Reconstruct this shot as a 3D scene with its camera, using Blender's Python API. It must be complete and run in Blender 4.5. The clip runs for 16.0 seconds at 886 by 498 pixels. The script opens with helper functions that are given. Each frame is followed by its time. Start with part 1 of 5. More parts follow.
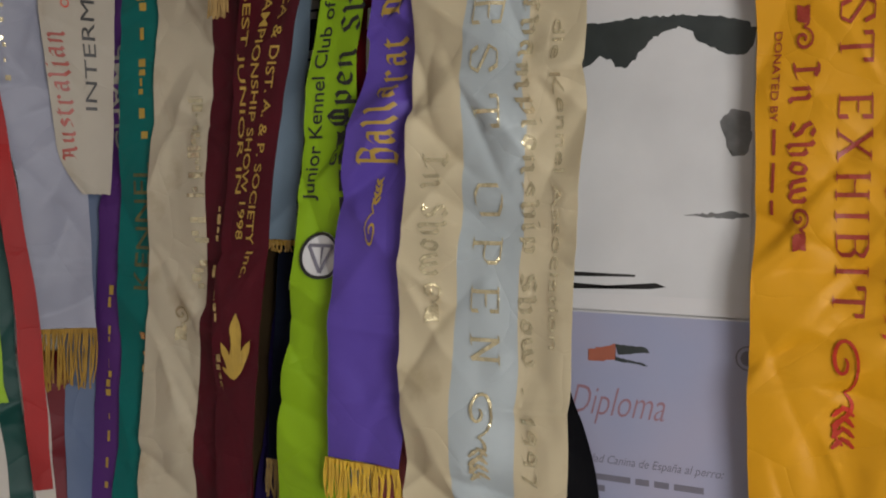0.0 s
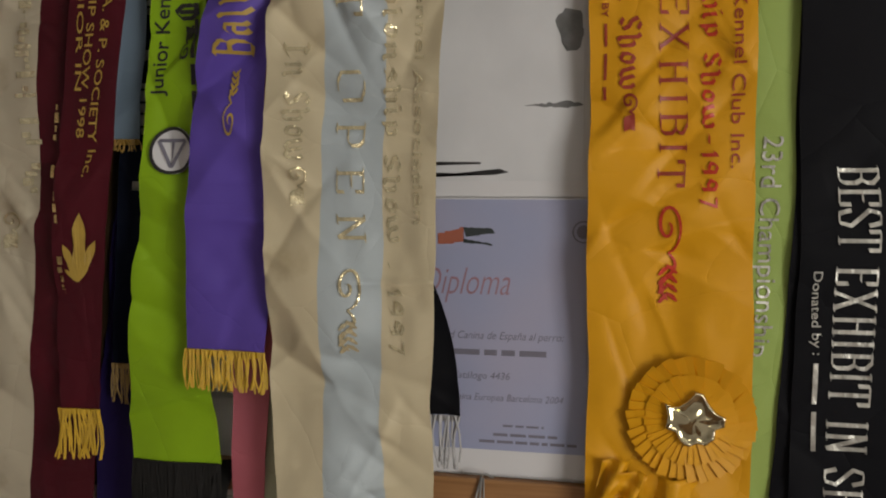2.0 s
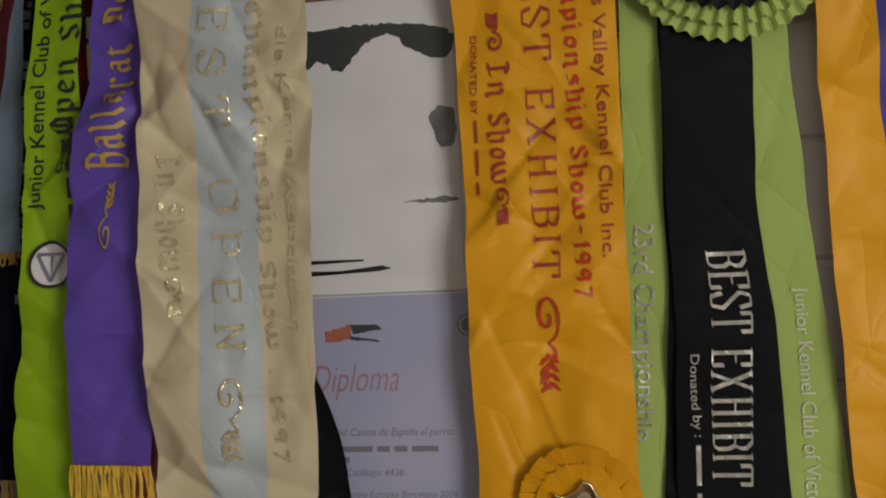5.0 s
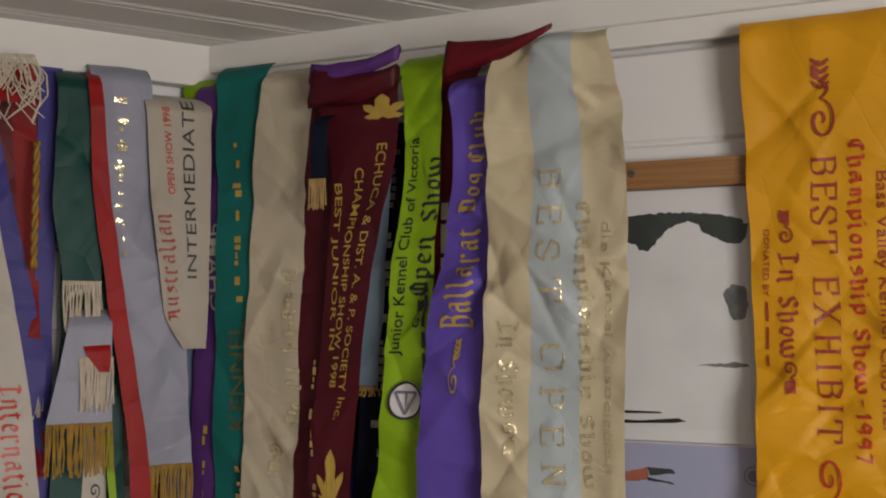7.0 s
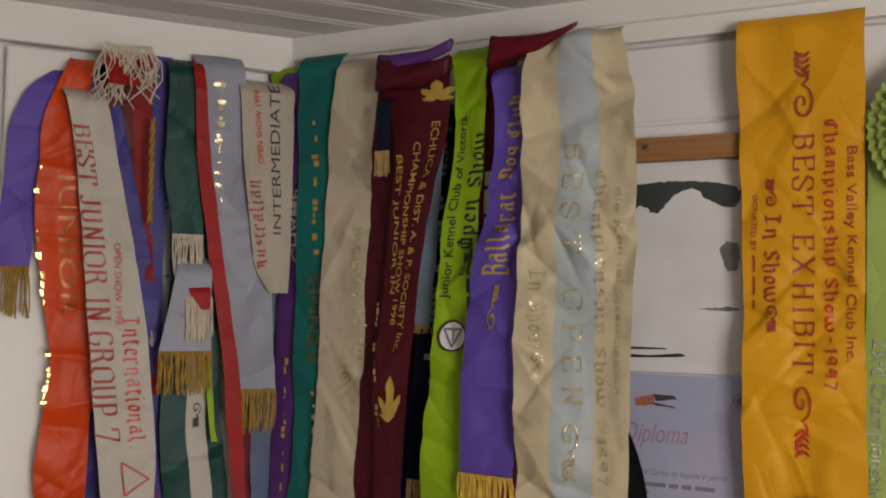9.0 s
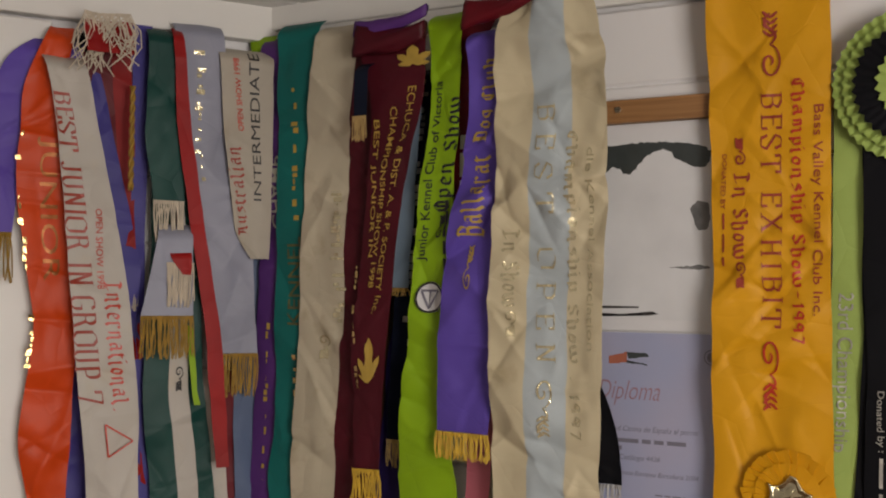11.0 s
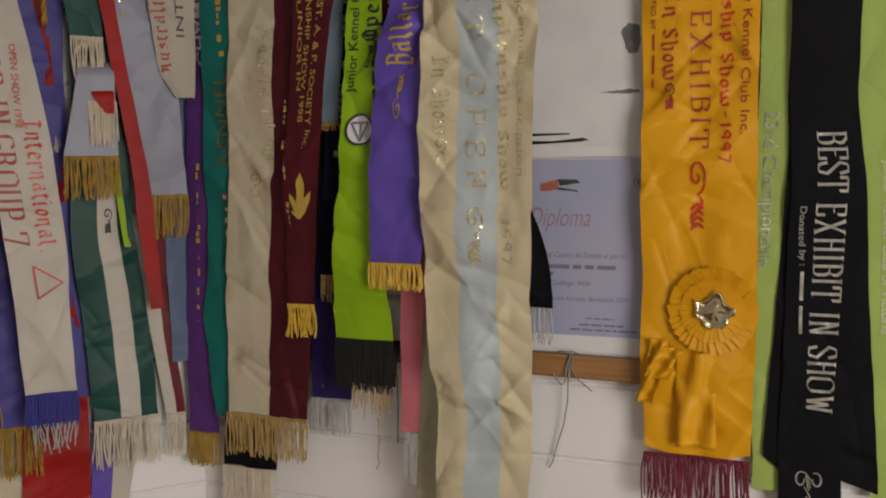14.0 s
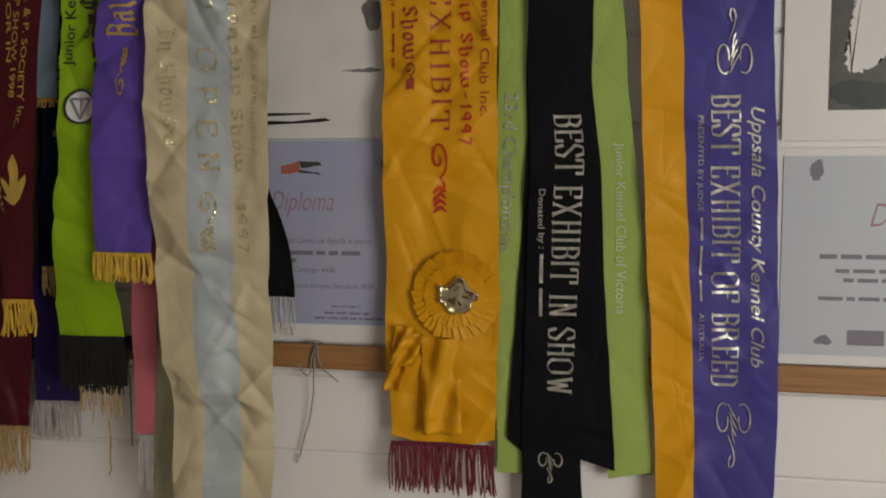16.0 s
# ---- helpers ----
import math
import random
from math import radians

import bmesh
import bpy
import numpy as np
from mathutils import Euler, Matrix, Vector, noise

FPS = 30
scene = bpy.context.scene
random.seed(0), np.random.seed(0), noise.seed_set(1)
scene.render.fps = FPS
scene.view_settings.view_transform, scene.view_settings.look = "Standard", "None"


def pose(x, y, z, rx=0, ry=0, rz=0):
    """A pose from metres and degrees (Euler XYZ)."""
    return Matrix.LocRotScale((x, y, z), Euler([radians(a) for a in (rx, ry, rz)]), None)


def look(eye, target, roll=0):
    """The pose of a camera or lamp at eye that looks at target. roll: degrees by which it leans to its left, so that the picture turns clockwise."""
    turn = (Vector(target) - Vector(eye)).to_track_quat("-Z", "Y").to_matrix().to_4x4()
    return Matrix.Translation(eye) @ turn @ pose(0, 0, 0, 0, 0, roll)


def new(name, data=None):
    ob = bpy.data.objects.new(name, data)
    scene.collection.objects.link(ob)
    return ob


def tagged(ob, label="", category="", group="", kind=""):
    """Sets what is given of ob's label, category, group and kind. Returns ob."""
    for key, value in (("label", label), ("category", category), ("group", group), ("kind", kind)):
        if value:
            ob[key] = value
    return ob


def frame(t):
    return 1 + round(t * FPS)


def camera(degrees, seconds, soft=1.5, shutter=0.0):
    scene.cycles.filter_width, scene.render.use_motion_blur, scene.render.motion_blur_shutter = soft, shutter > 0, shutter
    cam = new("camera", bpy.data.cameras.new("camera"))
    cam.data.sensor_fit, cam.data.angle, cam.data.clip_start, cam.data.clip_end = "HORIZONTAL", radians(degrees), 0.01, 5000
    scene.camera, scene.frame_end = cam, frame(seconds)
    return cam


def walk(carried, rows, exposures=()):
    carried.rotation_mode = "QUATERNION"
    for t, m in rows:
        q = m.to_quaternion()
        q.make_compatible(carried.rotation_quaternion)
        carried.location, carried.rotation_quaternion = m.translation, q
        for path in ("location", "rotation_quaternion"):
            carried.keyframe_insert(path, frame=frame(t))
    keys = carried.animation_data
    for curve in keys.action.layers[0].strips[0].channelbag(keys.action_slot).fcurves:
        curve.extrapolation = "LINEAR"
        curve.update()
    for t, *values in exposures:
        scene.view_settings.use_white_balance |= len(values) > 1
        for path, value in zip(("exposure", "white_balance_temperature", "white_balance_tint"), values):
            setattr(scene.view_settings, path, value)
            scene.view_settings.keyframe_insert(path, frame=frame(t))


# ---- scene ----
PATH = [
    (0, (1.314, -0.93, 1.811), (0.373, 0.833, 1.744), 0.9),
    (0.5, (1.22, -0.996, 1.783), (0.605, 0.905, 1.691), 0.8),
    (1, (1.194, -1.013, 1.763), (0.677, 0.915, 1.641), 0.9),
    (1.5, (1.213, -1.017, 1.737), (0.747, 0.923, 1.611), 0.7),
    (2, (1.232, -1.023, 1.719), (0.769, 0.92, 1.619), 0.2),
    (2.5, (1.257, -1.034, 1.738), (0.814, 0.913, 1.628), -0.3),
    (3, (1.292, -1.031, 1.707), (0.928, 0.935, 1.671), -1.1),
    (3.2, (1.31, -1.029, 1.723), (0.969, 0.941, 1.656), -1.6),
    (5.3, (1.3040, -1.0106, 1.7727), (0.9268, 0.9534, 1.7976), -2.77),
    (5.5, (1.2621, -1.0257, 1.7809), (0.8675, 0.9337, 1.8533), -2.24),
    (6, (1.1868, -1.0785, 1.8501), (0.6480, 0.8461, 1.9249), -1.84),
    (6.5, (1.1933, -1.1671, 1.8691), (0.5026, 0.7026, 2.0333), -1.40),
    (7, (1.2680, -1.2403, 1.8683), (0.4826, 0.5934, 2.0131), -0.11),
    (7.5, (1.3192, -1.3234, 1.8626), (0.4513, 0.4753, 1.9686), 1.01),
    (8, (1.3594, -1.3726, 1.8437), (0.4768, 0.4197, 1.9380), 1.32),
    (8.5, (1.3835, -1.4237, 1.8322), (0.4772, 0.3549, 1.9558), 1.14),
    (9, (1.4010, -1.4518, 1.8160), (0.4916, 0.3260, 1.9267), 0.92),
    (9.2, (1.4086, -1.4530, 1.8092), (0.5099, 0.3310, 1.9082), 1.26),
    (11.3, (1.4394, -1.4565, 1.7727), (0.5375, 0.3269, 1.8483), 0.31),
    (11.5, (1.4308, -1.4641, 1.7699), (0.5472, 0.3296, 1.8121), 0.29),
    (12, (1.4313, -1.4572, 1.7718), (0.5444, 0.3354, 1.7631), -0.10),
    (12.5, (1.4356, -1.4522, 1.7476), (0.5606, 0.3450, 1.6819), -0.43),
    (13, (1.4380, -1.4540, 1.7222), (0.5621, 0.3395, 1.5944), -0.20),
    (13.5, (1.4406, -1.4451, 1.7160), (0.5814, 0.3532, 1.5490), -0.38),
    (14, (1.4561, -1.4353, 1.7045), (0.6484, 0.3876, 1.5470), -0.56),
    (14.5, (1.5074, -1.4170, 1.6600), (0.8374, 0.4604, 1.4968), -1.03),
    (15, (1.5278, -1.4064, 1.6583), (0.9419, 0.4917, 1.4266), 0.19),
    (15.5, (1.5622, -1.3489, 1.6756), (1.1042, 0.5569, 1.2777), -0.37),
    (16, (1.4952, -1.3559, 1.7069), (1.0962, 0.5935, 1.5055), -0.37),
]
cam = camera(48.0, 16.0, soft=2.0)
walk(cam, [(t, look(eye, target, roll)) for t, eye, target, roll in PATH], exposures=[(0.0, -0.08, 6500, 10), (0.5, -0.28, 6700, 10), (1.5, -0.4, 6750, 9), (5.5, -0.42, 6850, 10), (6.0, -0.48, 6850, 10), (6.5, -0.38, 6850, 11), (7.5, -0.27, 6950, 13), (9.0, -0.3, 7050, 14), (13.0, -0.2, 7050, 13), (14.5, -0.35, 7050, 10), (15.5, -0.6, 6700, 9), (16.0, -0.66, 7100, 8)])

# ---- world and light ----
world = bpy.data.worlds.new("world")
scene.world = world
world.use_nodes = True
wn = world.node_tree.nodes
sky = wn.new("ShaderNodeTexSky")
sky.sky_type, sky.sun_disc = "NISHITA", False
sky.sun_elevation, sky.sun_rotation = radians(35), radians(200)
wn["Background"].inputs[1].default_value = 0.1
world.node_tree.links.new(sky.outputs[0], wn["Background"].inputs[0])


def area_lamp(name, m, sx, sy, watts, colour):
    data = bpy.data.lights.new(name, "AREA")
    data.shape, data.size, data.size_y, data.energy, data.color = "RECTANGLE", sx, sy, watts, colour
    ob = new(name, data)
    ob.matrix_world = m
    return ob


# daylight through the unseen window behind the camera, and an added ceiling fill lamp
area_lamp("window_daylight", look((3.04, -2.0, 1.6), (1.0, 0, 1.5)), 1.0, 1.15, 46, (1.0, 0.985, 0.965))
area_lamp("added_ceiling_fill", look((1.5, -2.1, 2.24), (1.5, -2.1, 0)), 0.5, 0.5, 7, (1.0, 0.93, 0.82))


# ---- materials ----
def nodes_of(name):
    mat = bpy.data.materials.new(name)
    mat.use_nodes = True
    nt = mat.node_tree
    return mat, nt.nodes, nt.links, nt.nodes["Principled BSDF"]


def mix_noise(n, l, scale, amount, colour, second, detail=4.0):
    """A colour that wanders between two tones by noise."""
    co = n.new("ShaderNodeTexCoord")
    no = n.new("ShaderNodeTexNoise")
    no.inputs["Scale"].default_value, no.inputs["Detail"].default_value = scale, detail
    l.new(co.outputs["Object"], no.inputs["Vector"])
    ramp = n.new("ShaderNodeValToRGB")
    ramp.color_ramp.elements[0].position, ramp.color_ramp.elements[1].position = 0.5 - amount, 0.5 + amount
    ramp.color_ramp.elements[0].color, ramp.color_ramp.elements[1].color = (*second, 1), (*colour, 1)
    l.new(no.outputs["Fac"], ramp.inputs["Fac"])
    return ramp.outputs["Color"], no, co


def bump_from(n, l, sources, bsdf, distance=0.002):
    last = None
    for sock, strength in sources:
        b = n.new("ShaderNodeBump")
        b.inputs["Strength"].default_value, b.inputs["Distance"].default_value = strength, distance
        l.new(sock, b.inputs["Height"])
        if last:
            l.new(last, b.inputs["Normal"])
        last = b.outputs["Normal"]
    l.new(last, bsdf.inputs["Normal"])


def tone(c, k):
    return tuple(min(1.0, v * k) for v in c)


def satin(name, c, rough=0.42, dirt=0.8, sheen=0.0, stain=None):
    """Polyester satin ribbon: soft gloss, fine crosswise weave, creases and slight soiling."""
    mat, n, l, b = nodes_of(name)
    col, no, co = mix_noise(n, l, 7.0, 0.22, c, tone(c, dirt))
    if stain:
        st = n.new("ShaderNodeTexNoise")
        st.inputs["Scale"].default_value, st.inputs["Detail"].default_value = 16.0, 6.0
        l.new(co.outputs["Object"], st.inputs["Vector"])
        rp = n.new("ShaderNodeValToRGB")
        rp.color_ramp.elements[0].position, rp.color_ramp.elements[1].position = 0.58, 0.75
        l.new(st.outputs["Fac"], rp.inputs["Fac"])
        mx = n.new("ShaderNodeMix")
        mx.data_type = "RGBA"
        l.new(rp.outputs["Color"], mx.inputs["Factor"])
        l.new(col, mx.inputs["A"])
        mx.inputs["B"].default_value = (*stain, 1)
        col = mx.outputs["Result"]
    l.new(col, b.inputs["Base Color"])
    weave = n.new("ShaderNodeTexWave")
    weave.bands_direction = "Z"
    weave.inputs["Scale"].default_value, weave.inputs["Distortion"].default_value = 260.0, 1.5
    l.new(co.outputs["Object"], weave.inputs["Vector"])
    crease = n.new("ShaderNodeTexNoise")
    crease.inputs["Scale"].default_value, crease.inputs["Detail"].default_value = 22.0, 3.0
    l.new(co.outputs["Object"], crease.inputs["Vector"])
    vor = n.new("ShaderNodeTexVoronoi")
    vor.feature = "DISTANCE_TO_EDGE"
    vor.inputs["Scale"].default_value = 10.0
    warp = n.new("ShaderNodeMix")
    warp.data_type = "VECTOR"
    warp.inputs["Factor"].default_value = 0.012
    l.new(co.outputs["Object"], warp.inputs["A"])
    l.new(crease.outputs["Color"], warp.inputs["B"])
    l.new(warp.outputs["Result"], vor.inputs["Vector"])
    sharp = n.new("ShaderNodeMath")
    sharp.operation = "POWER"
    sharp.inputs[1].default_value = 0.5
    l.new(vor.outputs["Distance"], sharp.inputs[0])
    bump_from(n, l, [(weave.outputs["Fac"], 0.05), (crease.outputs["Fac"], 0.2), (sharp.outputs[0], 0.45)], b, 0.004)
    b.inputs["Roughness"].default_value = rough + 0.12
    b.inputs["Sheen Weight"].default_value = sheen
    b.inputs["Specular IOR Level"].default_value = 0.07 if max(c) < 0.05 else 0.26
    return mat


def foil(name, c, rough=0.22, metal=1.0, relief=0.7):
    """Hot-stamped metal foil, crinkled with the cloth."""
    mat, n, l, b = nodes_of(name)
    col, no, co = mix_noise(n, l, 60.0, 0.2, c, tone(c, 0.62))
    l.new(col, b.inputs["Base Color"])
    cr = n.new("ShaderNodeTexNoise")
    cr.inputs["Scale"].default_value, cr.inputs["Detail"].default_value = 70.0, 3.0
    l.new(co.outputs["Object"], cr.inputs["Vector"])
    bump_from(n, l, [(cr.outputs["Fac"], relief)], b, 0.004)
    b.inputs["Roughness"].default_value, b.inputs["Metallic"].default_value = rough, metal
    return mat


def plain(name, c, rough=0.6, scale=14.0, dirt=0.85, bump=0.15, metal=0.0):
    mat, n, l, b = nodes_of(name)
    col, no, co = mix_noise(n, l, scale, 0.25, c, tone(c, dirt))
    l.new(col, b.inputs["Base Color"])
    fine = n.new("ShaderNodeTexNoise")
    fine.inputs["Scale"].default_value = scale * 18
    l.new(co.outputs["Object"], fine.inputs["Vector"])
    bump_from(n, l, [(no.outputs["Fac"], bump), (fine.outputs["Fac"], bump)], b, 0.001)
    b.inputs["Roughness"].default_value, b.inputs["Metallic"].default_value = rough, metal
    return mat


def wood(name, c, dark):
    mat, n, l, b = nodes_of(name)
    co = n.new("ShaderNodeTexCoord")
    mp = n.new("ShaderNodeMapping")
    mp.inputs["Scale"].default_value = (2.0, 30.0, 60.0)
    l.new(co.outputs["Object"], mp.inputs["Vector"])
    no = n.new("ShaderNodeTexNoise")
    no.inputs["Scale"].default_value, no.inputs["Detail"].default_value = 4.0, 6.0
    l.new(mp.outputs["Vector"], no.inputs["Vector"])
    ramp = n.new("ShaderNodeValToRGB")
    ramp.color_ramp.elements[0].position, ramp.color_ramp.elements[1].position = 0.3, 0.7
    ramp.color_ramp.elements[0].color, ramp.color_ramp.elements[1].color = (*dark, 1), (*c, 1)
    l.new(no.outputs["Fac"], ramp.inputs["Fac"])
    l.new(ramp.outputs["Color"], b.inputs["Base Color"])
    bump_from(n, l, [(no.outputs["Fac"], 0.2)], b, 0.001)
    b.inputs["Roughness"].default_value = 0.5
    return mat


PAINT = plain("white_wall_paint", (0.80, 0.785, 0.785), 0.5, 3.0, 0.95, 0.08)
CEIL = plain("white_ceiling_paint", (0.74, 0.73, 0.70), 0.55, 4.0, 0.9, 0.1)
TRIM = plain("white_trim_paint", (0.80, 0.78, 0.74), 0.42, 5.0, 0.93, 0.06)
FLOOR = wood("floor_timber", (0.22, 0.13, 0.07), (0.12, 0.07, 0.04))
BATTEN = wood("batten_timber", (0.36, 0.18, 0.07), (0.25, 0.115, 0.04))
STEEL = plain("screw_steel", (0.6, 0.6, 0.58), 0.35, 80.0, 0.7, 0.1, 1.0)
TEALC = satin("teal_satin", (0.003, 0.15, 0.135), 0.4)
AUBERGINE = satin("purple_satin", (0.11, 0.034, 0.20), 0.42, 0.7)
CREAM = satin("cream_satin", (0.55, 0.485, 0.36), 0.36, 0.84, 0.0, (0.36, 0.29, 0.19))
IVORY = satin("ivory_satin", (0.60, 0.515, 0.345), 0.36, 0.88, 0.0, (0.42, 0.34, 0.21))
PALEBLUE = satin("pale_blue_satin", (0.43, 0.48, 0.50), 0.34, 0.86)
BURGUNDY = satin("burgundy_satin", (0.08, 0.004, 0.011), 0.4, 0.65)
NAVY = satin("navy_satin", (0.012, 0.016, 0.032), 0.35, 0.6)
LIME = satin("lime_satin", (0.25, 0.43, 0.010), 0.42, 0.88)
REDS = satin("red_satin", (0.36, 0.008, 0.008), 0.42, 0.6)
DEEPRED = satin("deep_red_satin", (0.15, 0.005, 0.012), 0.38, 0.7)
VIOLET = satin("violet_satin", (0.125, 0.075, 0.42), 0.4, 0.8)
GOLD = satin("gold_satin", (0.70, 0.33, 0.010), 0.36, 0.88)
SAGE = satin("sage_green_satin", (0.33, 0.44, 0.11), 0.4, 0.9)
SAGEDULL = satin("dull_sage_satin", (0.42, 0.41, 0.28), 0.42, 0.85)
BLACK = satin("black_satin", (0.008, 0.008, 0.010), 0.38, 0.7)
BLUE = satin("royal_blue_satin", (0.066, 0.055, 0.27), 0.38, 0.85)
ORANGE = satin("orange_satin", (0.66, 0.062, 0.007), 0.32, 0.85)
WHITE = satin("white_satin", (0.52, 0.48, 0.43), 0.38, 0.88, 0.0, (0.5, 0.44, 0.36))
AGED = satin("yellowed_white_satin", (0.45, 0.40, 0.33), 0.4, 0.85, 0.0, (0.36, 0.30, 0.22))
GREEN = satin("bottle_green_satin", (0.005, 0.06, 0.05), 0.36, 0.7)
SILVER = satin("silver_grey_satin", (0.32, 0.33, 0.41), 0.36, 0.85)
STEELB = satin("steel_blue_satin", (0.10, 0.14, 0.24), 0.4, 0.8)
LIGHTB = satin("light_blue_satin", (0.22, 0.30, 0.38), 0.4, 0.8)
PINK = satin("pink_satin", (0.56, 0.15, 0.19), 0.4, 0.85)
INDIGO = satin("indigo_satin", (0.03, 0.018, 0.11), 0.42, 0.8)
BROWN = satin("brown_satin", (0.07, 0.045, 0.02), 0.5, 0.7)
FR_GOLD = plain("gold_fringe_yarn", (0.42, 0.24, 0.03), 0.55, 60, 0.55)
FR_YELLOW = plain("yellow_fringe_yarn", (0.66, 0.40, 0.015), 0.55, 60, 0.7)
FR_CREAM = plain("cream_fringe_yarn", (0.66, 0.57, 0.45), 0.65, 60, 0.75)
FR_TAN = plain("tan_fringe_yarn", (0.44, 0.28, 0.09), 0.6, 60, 0.6)
FR_MAROON = plain("maroon_fringe_yarn", (0.17, 0.003, 0.028), 0.75, 60, 0.6)
FR_GREY = plain("silver_fringe_yarn", (0.42, 0.41, 0.41), 0.55, 60, 0.7)
FR_BLACK = plain("black_fringe_yarn", (0.006, 0.005, 0.004), 0.9, 60, 0.7)
FR_BLUE = plain("blue_fringe_yarn", (0.04, 0.04, 0.27), 0.7, 60, 0.7)
FOILGOLD = foil("gold_foil", (0.78, 0.56, 0.24))
FOILPALE = foil("pale_gold_foil", (0.95, 0.84, 0.54), 0.13, 0.62, 1.0)
FOILWHITE = foil("silver_foil", (0.60, 0.58, 0.52), 0.34, 0.6)
INKGOLD = plain("gold_ink", (0.52, 0.34, 0.06), 0.45, 60, 0.75)
INKCOPPER = plain("copper_ink", (0.40, 0.13, 0.03), 0.35, 60, 0.5, 0.2, 0.5)
INKWORN = plain("worn_gold_ink", (0.16, 0.15, 0.05), 0.4, 70, 0.35)
INKRED = plain("red_ink", (0.62, 0.045, 0.02), 0.4, 40, 0.6)
INKDARKRED = plain("dark_red_ink", (0.38, 0.045, 0.025), 0.45, 40, 0.7)
INKBLACK = plain("black_ink", (0.02, 0.018, 0.018), 0.5, 40, 0.8)
INKPALE = plain("pale_ink", (0.60, 0.62, 0.48), 0.4, 60, 0.8)
INKGREY = plain("grey_print_ink", (0.20, 0.19, 0.24), 0.6, 60, 0.85)
INKROSE = plain("rose_print_ink", (0.36, 0.20, 0.24), 0.6, 60, 0.85)
PAPER = plain("white_paper", (0.72, 0.71, 0.72), 0.35, 5, 0.95, 0.05)
PHOTOGREY = plain("pale_grey_print", (0.70, 0.70, 0.715), 0.3, 9, 0.9, 0.03)
PHOTOWHITE = plain("white_print", (0.74, 0.74, 0.75), 0.3, 11, 0.84, 0.03)
PHOTODARK = plain("dark_green_grey_print", (0.055, 0.065, 0.065), 0.3, 40, 0.7, 0.03)
PHOTOMID = plain("mid_grey_print", (0.22, 0.22, 0.22), 0.3, 60, 0.5, 0.03)
PHOTODIM = plain("dim_grey_print", (0.11, 0.11, 0.115), 0.3, 50, 0.6, 0.03)
STRING = plain("grey_string", (0.33, 0.31, 0.29), 0.8, 80, 0.7)
BADGEMETAL = foil("pressed_gold_plastic", (0.86, 0.78, 0.52), 0.12, 1.0, 0.08)


def diploma_paper(name, c, second):
    """Certificate stock printed with a pale lilac-blue wash."""
    mat, n, l, b = nodes_of(name)
    col, no, co = mix_noise(n, l, 6.0, 0.3, c, second, 2.0)
    l.new(col, b.inputs["Base Color"])
    b.inputs["Roughness"].default_value = 0.3
    return mat


DIPLOMA = diploma_paper("lilac_certificate_paper", (0.30, 0.36, 0.55), (0.43, 0.40, 0.51))
PALEDIPLOMA = diploma_paper("pale_blue_certificate_paper", (0.45, 0.51, 0.60), (0.52, 0.51, 0.55))


# ---- building blocks ----
def mesh_of(name, bm, mats):
    me = bpy.data.meshes.new(name)
    bm.to_mesh(me)
    bm.free()
    for m in (mats if isinstance(mats, (list, tuple)) else [mats]):
        me.materials.append(m)
    return me


def part(name, bm, mats, parent=None, label="", smooth=False):
    """One mesh object out of a bmesh in world metres, under a thing or a part."""
    me = mesh_of(name, bm, mats)
    if smooth:
        me.shade_smooth()
    ob = new(name, me)
    if parent is not None:
        ob.parent = parent
        if parent.parent is None:
            ob.matrix_parent_inverse = Matrix.Translation(parent.location).inverted()
    if label:
        ob["label"] = label
    return ob


def thing(name, at, label, category, group="", kind=""):
    ob = new(name)
    ob.empty_display_size = 0.05
    ob.location = at
    return tagged(ob, label, category, group, kind)


def add_box(bm, lo, hi, bevel=0.0):
    m = Matrix.LocRotScale([(a + b) / 2 for a, b in zip(lo, hi)], None, [b - a for a, b in zip(lo, hi)])
    made = bmesh.ops.create_cube(bm, size=1.0, matrix=m)
    if bevel:
        edges = {e for v in made["verts"] for e in v.link_edges}
        bmesh.ops.bevel(bm, geom=list(edges), offset=bevel, segments=2, affect="EDGES", profile=0.5)
    return bm


def box(lo, hi, bevel=0.0):
    return add_box(bmesh.new(), lo, hi, bevel)


def tube(bm, points, radius, sides=5, taper=1.0):
    rings = []
    for i, p in enumerate(points):
        p = Vector(p)
        a, b = Vector(points[max(i - 1, 0)]), Vector(points[min(i + 1, len(points) - 1)])
        along = (b - a).normalized()
        side = along.cross(Vector((0.3, 1, 0.2))).normalized()
        other = along.cross(side)
        r = radius * (1 + (taper - 1) * i / max(1, len(points) - 1))
        rings.append([bm.verts.new(p + r * (math.cos(2 * math.pi * k / sides) * side + math.sin(2 * math.pi * k / sides) * other)) for k in range(sides)])
    for a, b in zip(rings, rings[1:]):
        for k in range(sides):
            bm.faces.new((a[k], a[(k + 1) % sides], b[(k + 1) % sides], b[k]))
    bm.faces.new(rings[0])
    bm.faces.new(rings[-1][::-1])


CORNER = Vector((0.345, 0, 0))
ALONG_B, OUT_B = Vector((0.6, 0.8, 0)), Vector((0.8, -0.6, 0))


def on_wall(wall, u, z, d):
    """A place u metres along a wall, at height z and d metres in front of it."""
    if wall == "A":
        return Vector((u, -d, z))
    return CORNER + ALONG_B * u + OUT_B * d + Vector((0, 0, z))


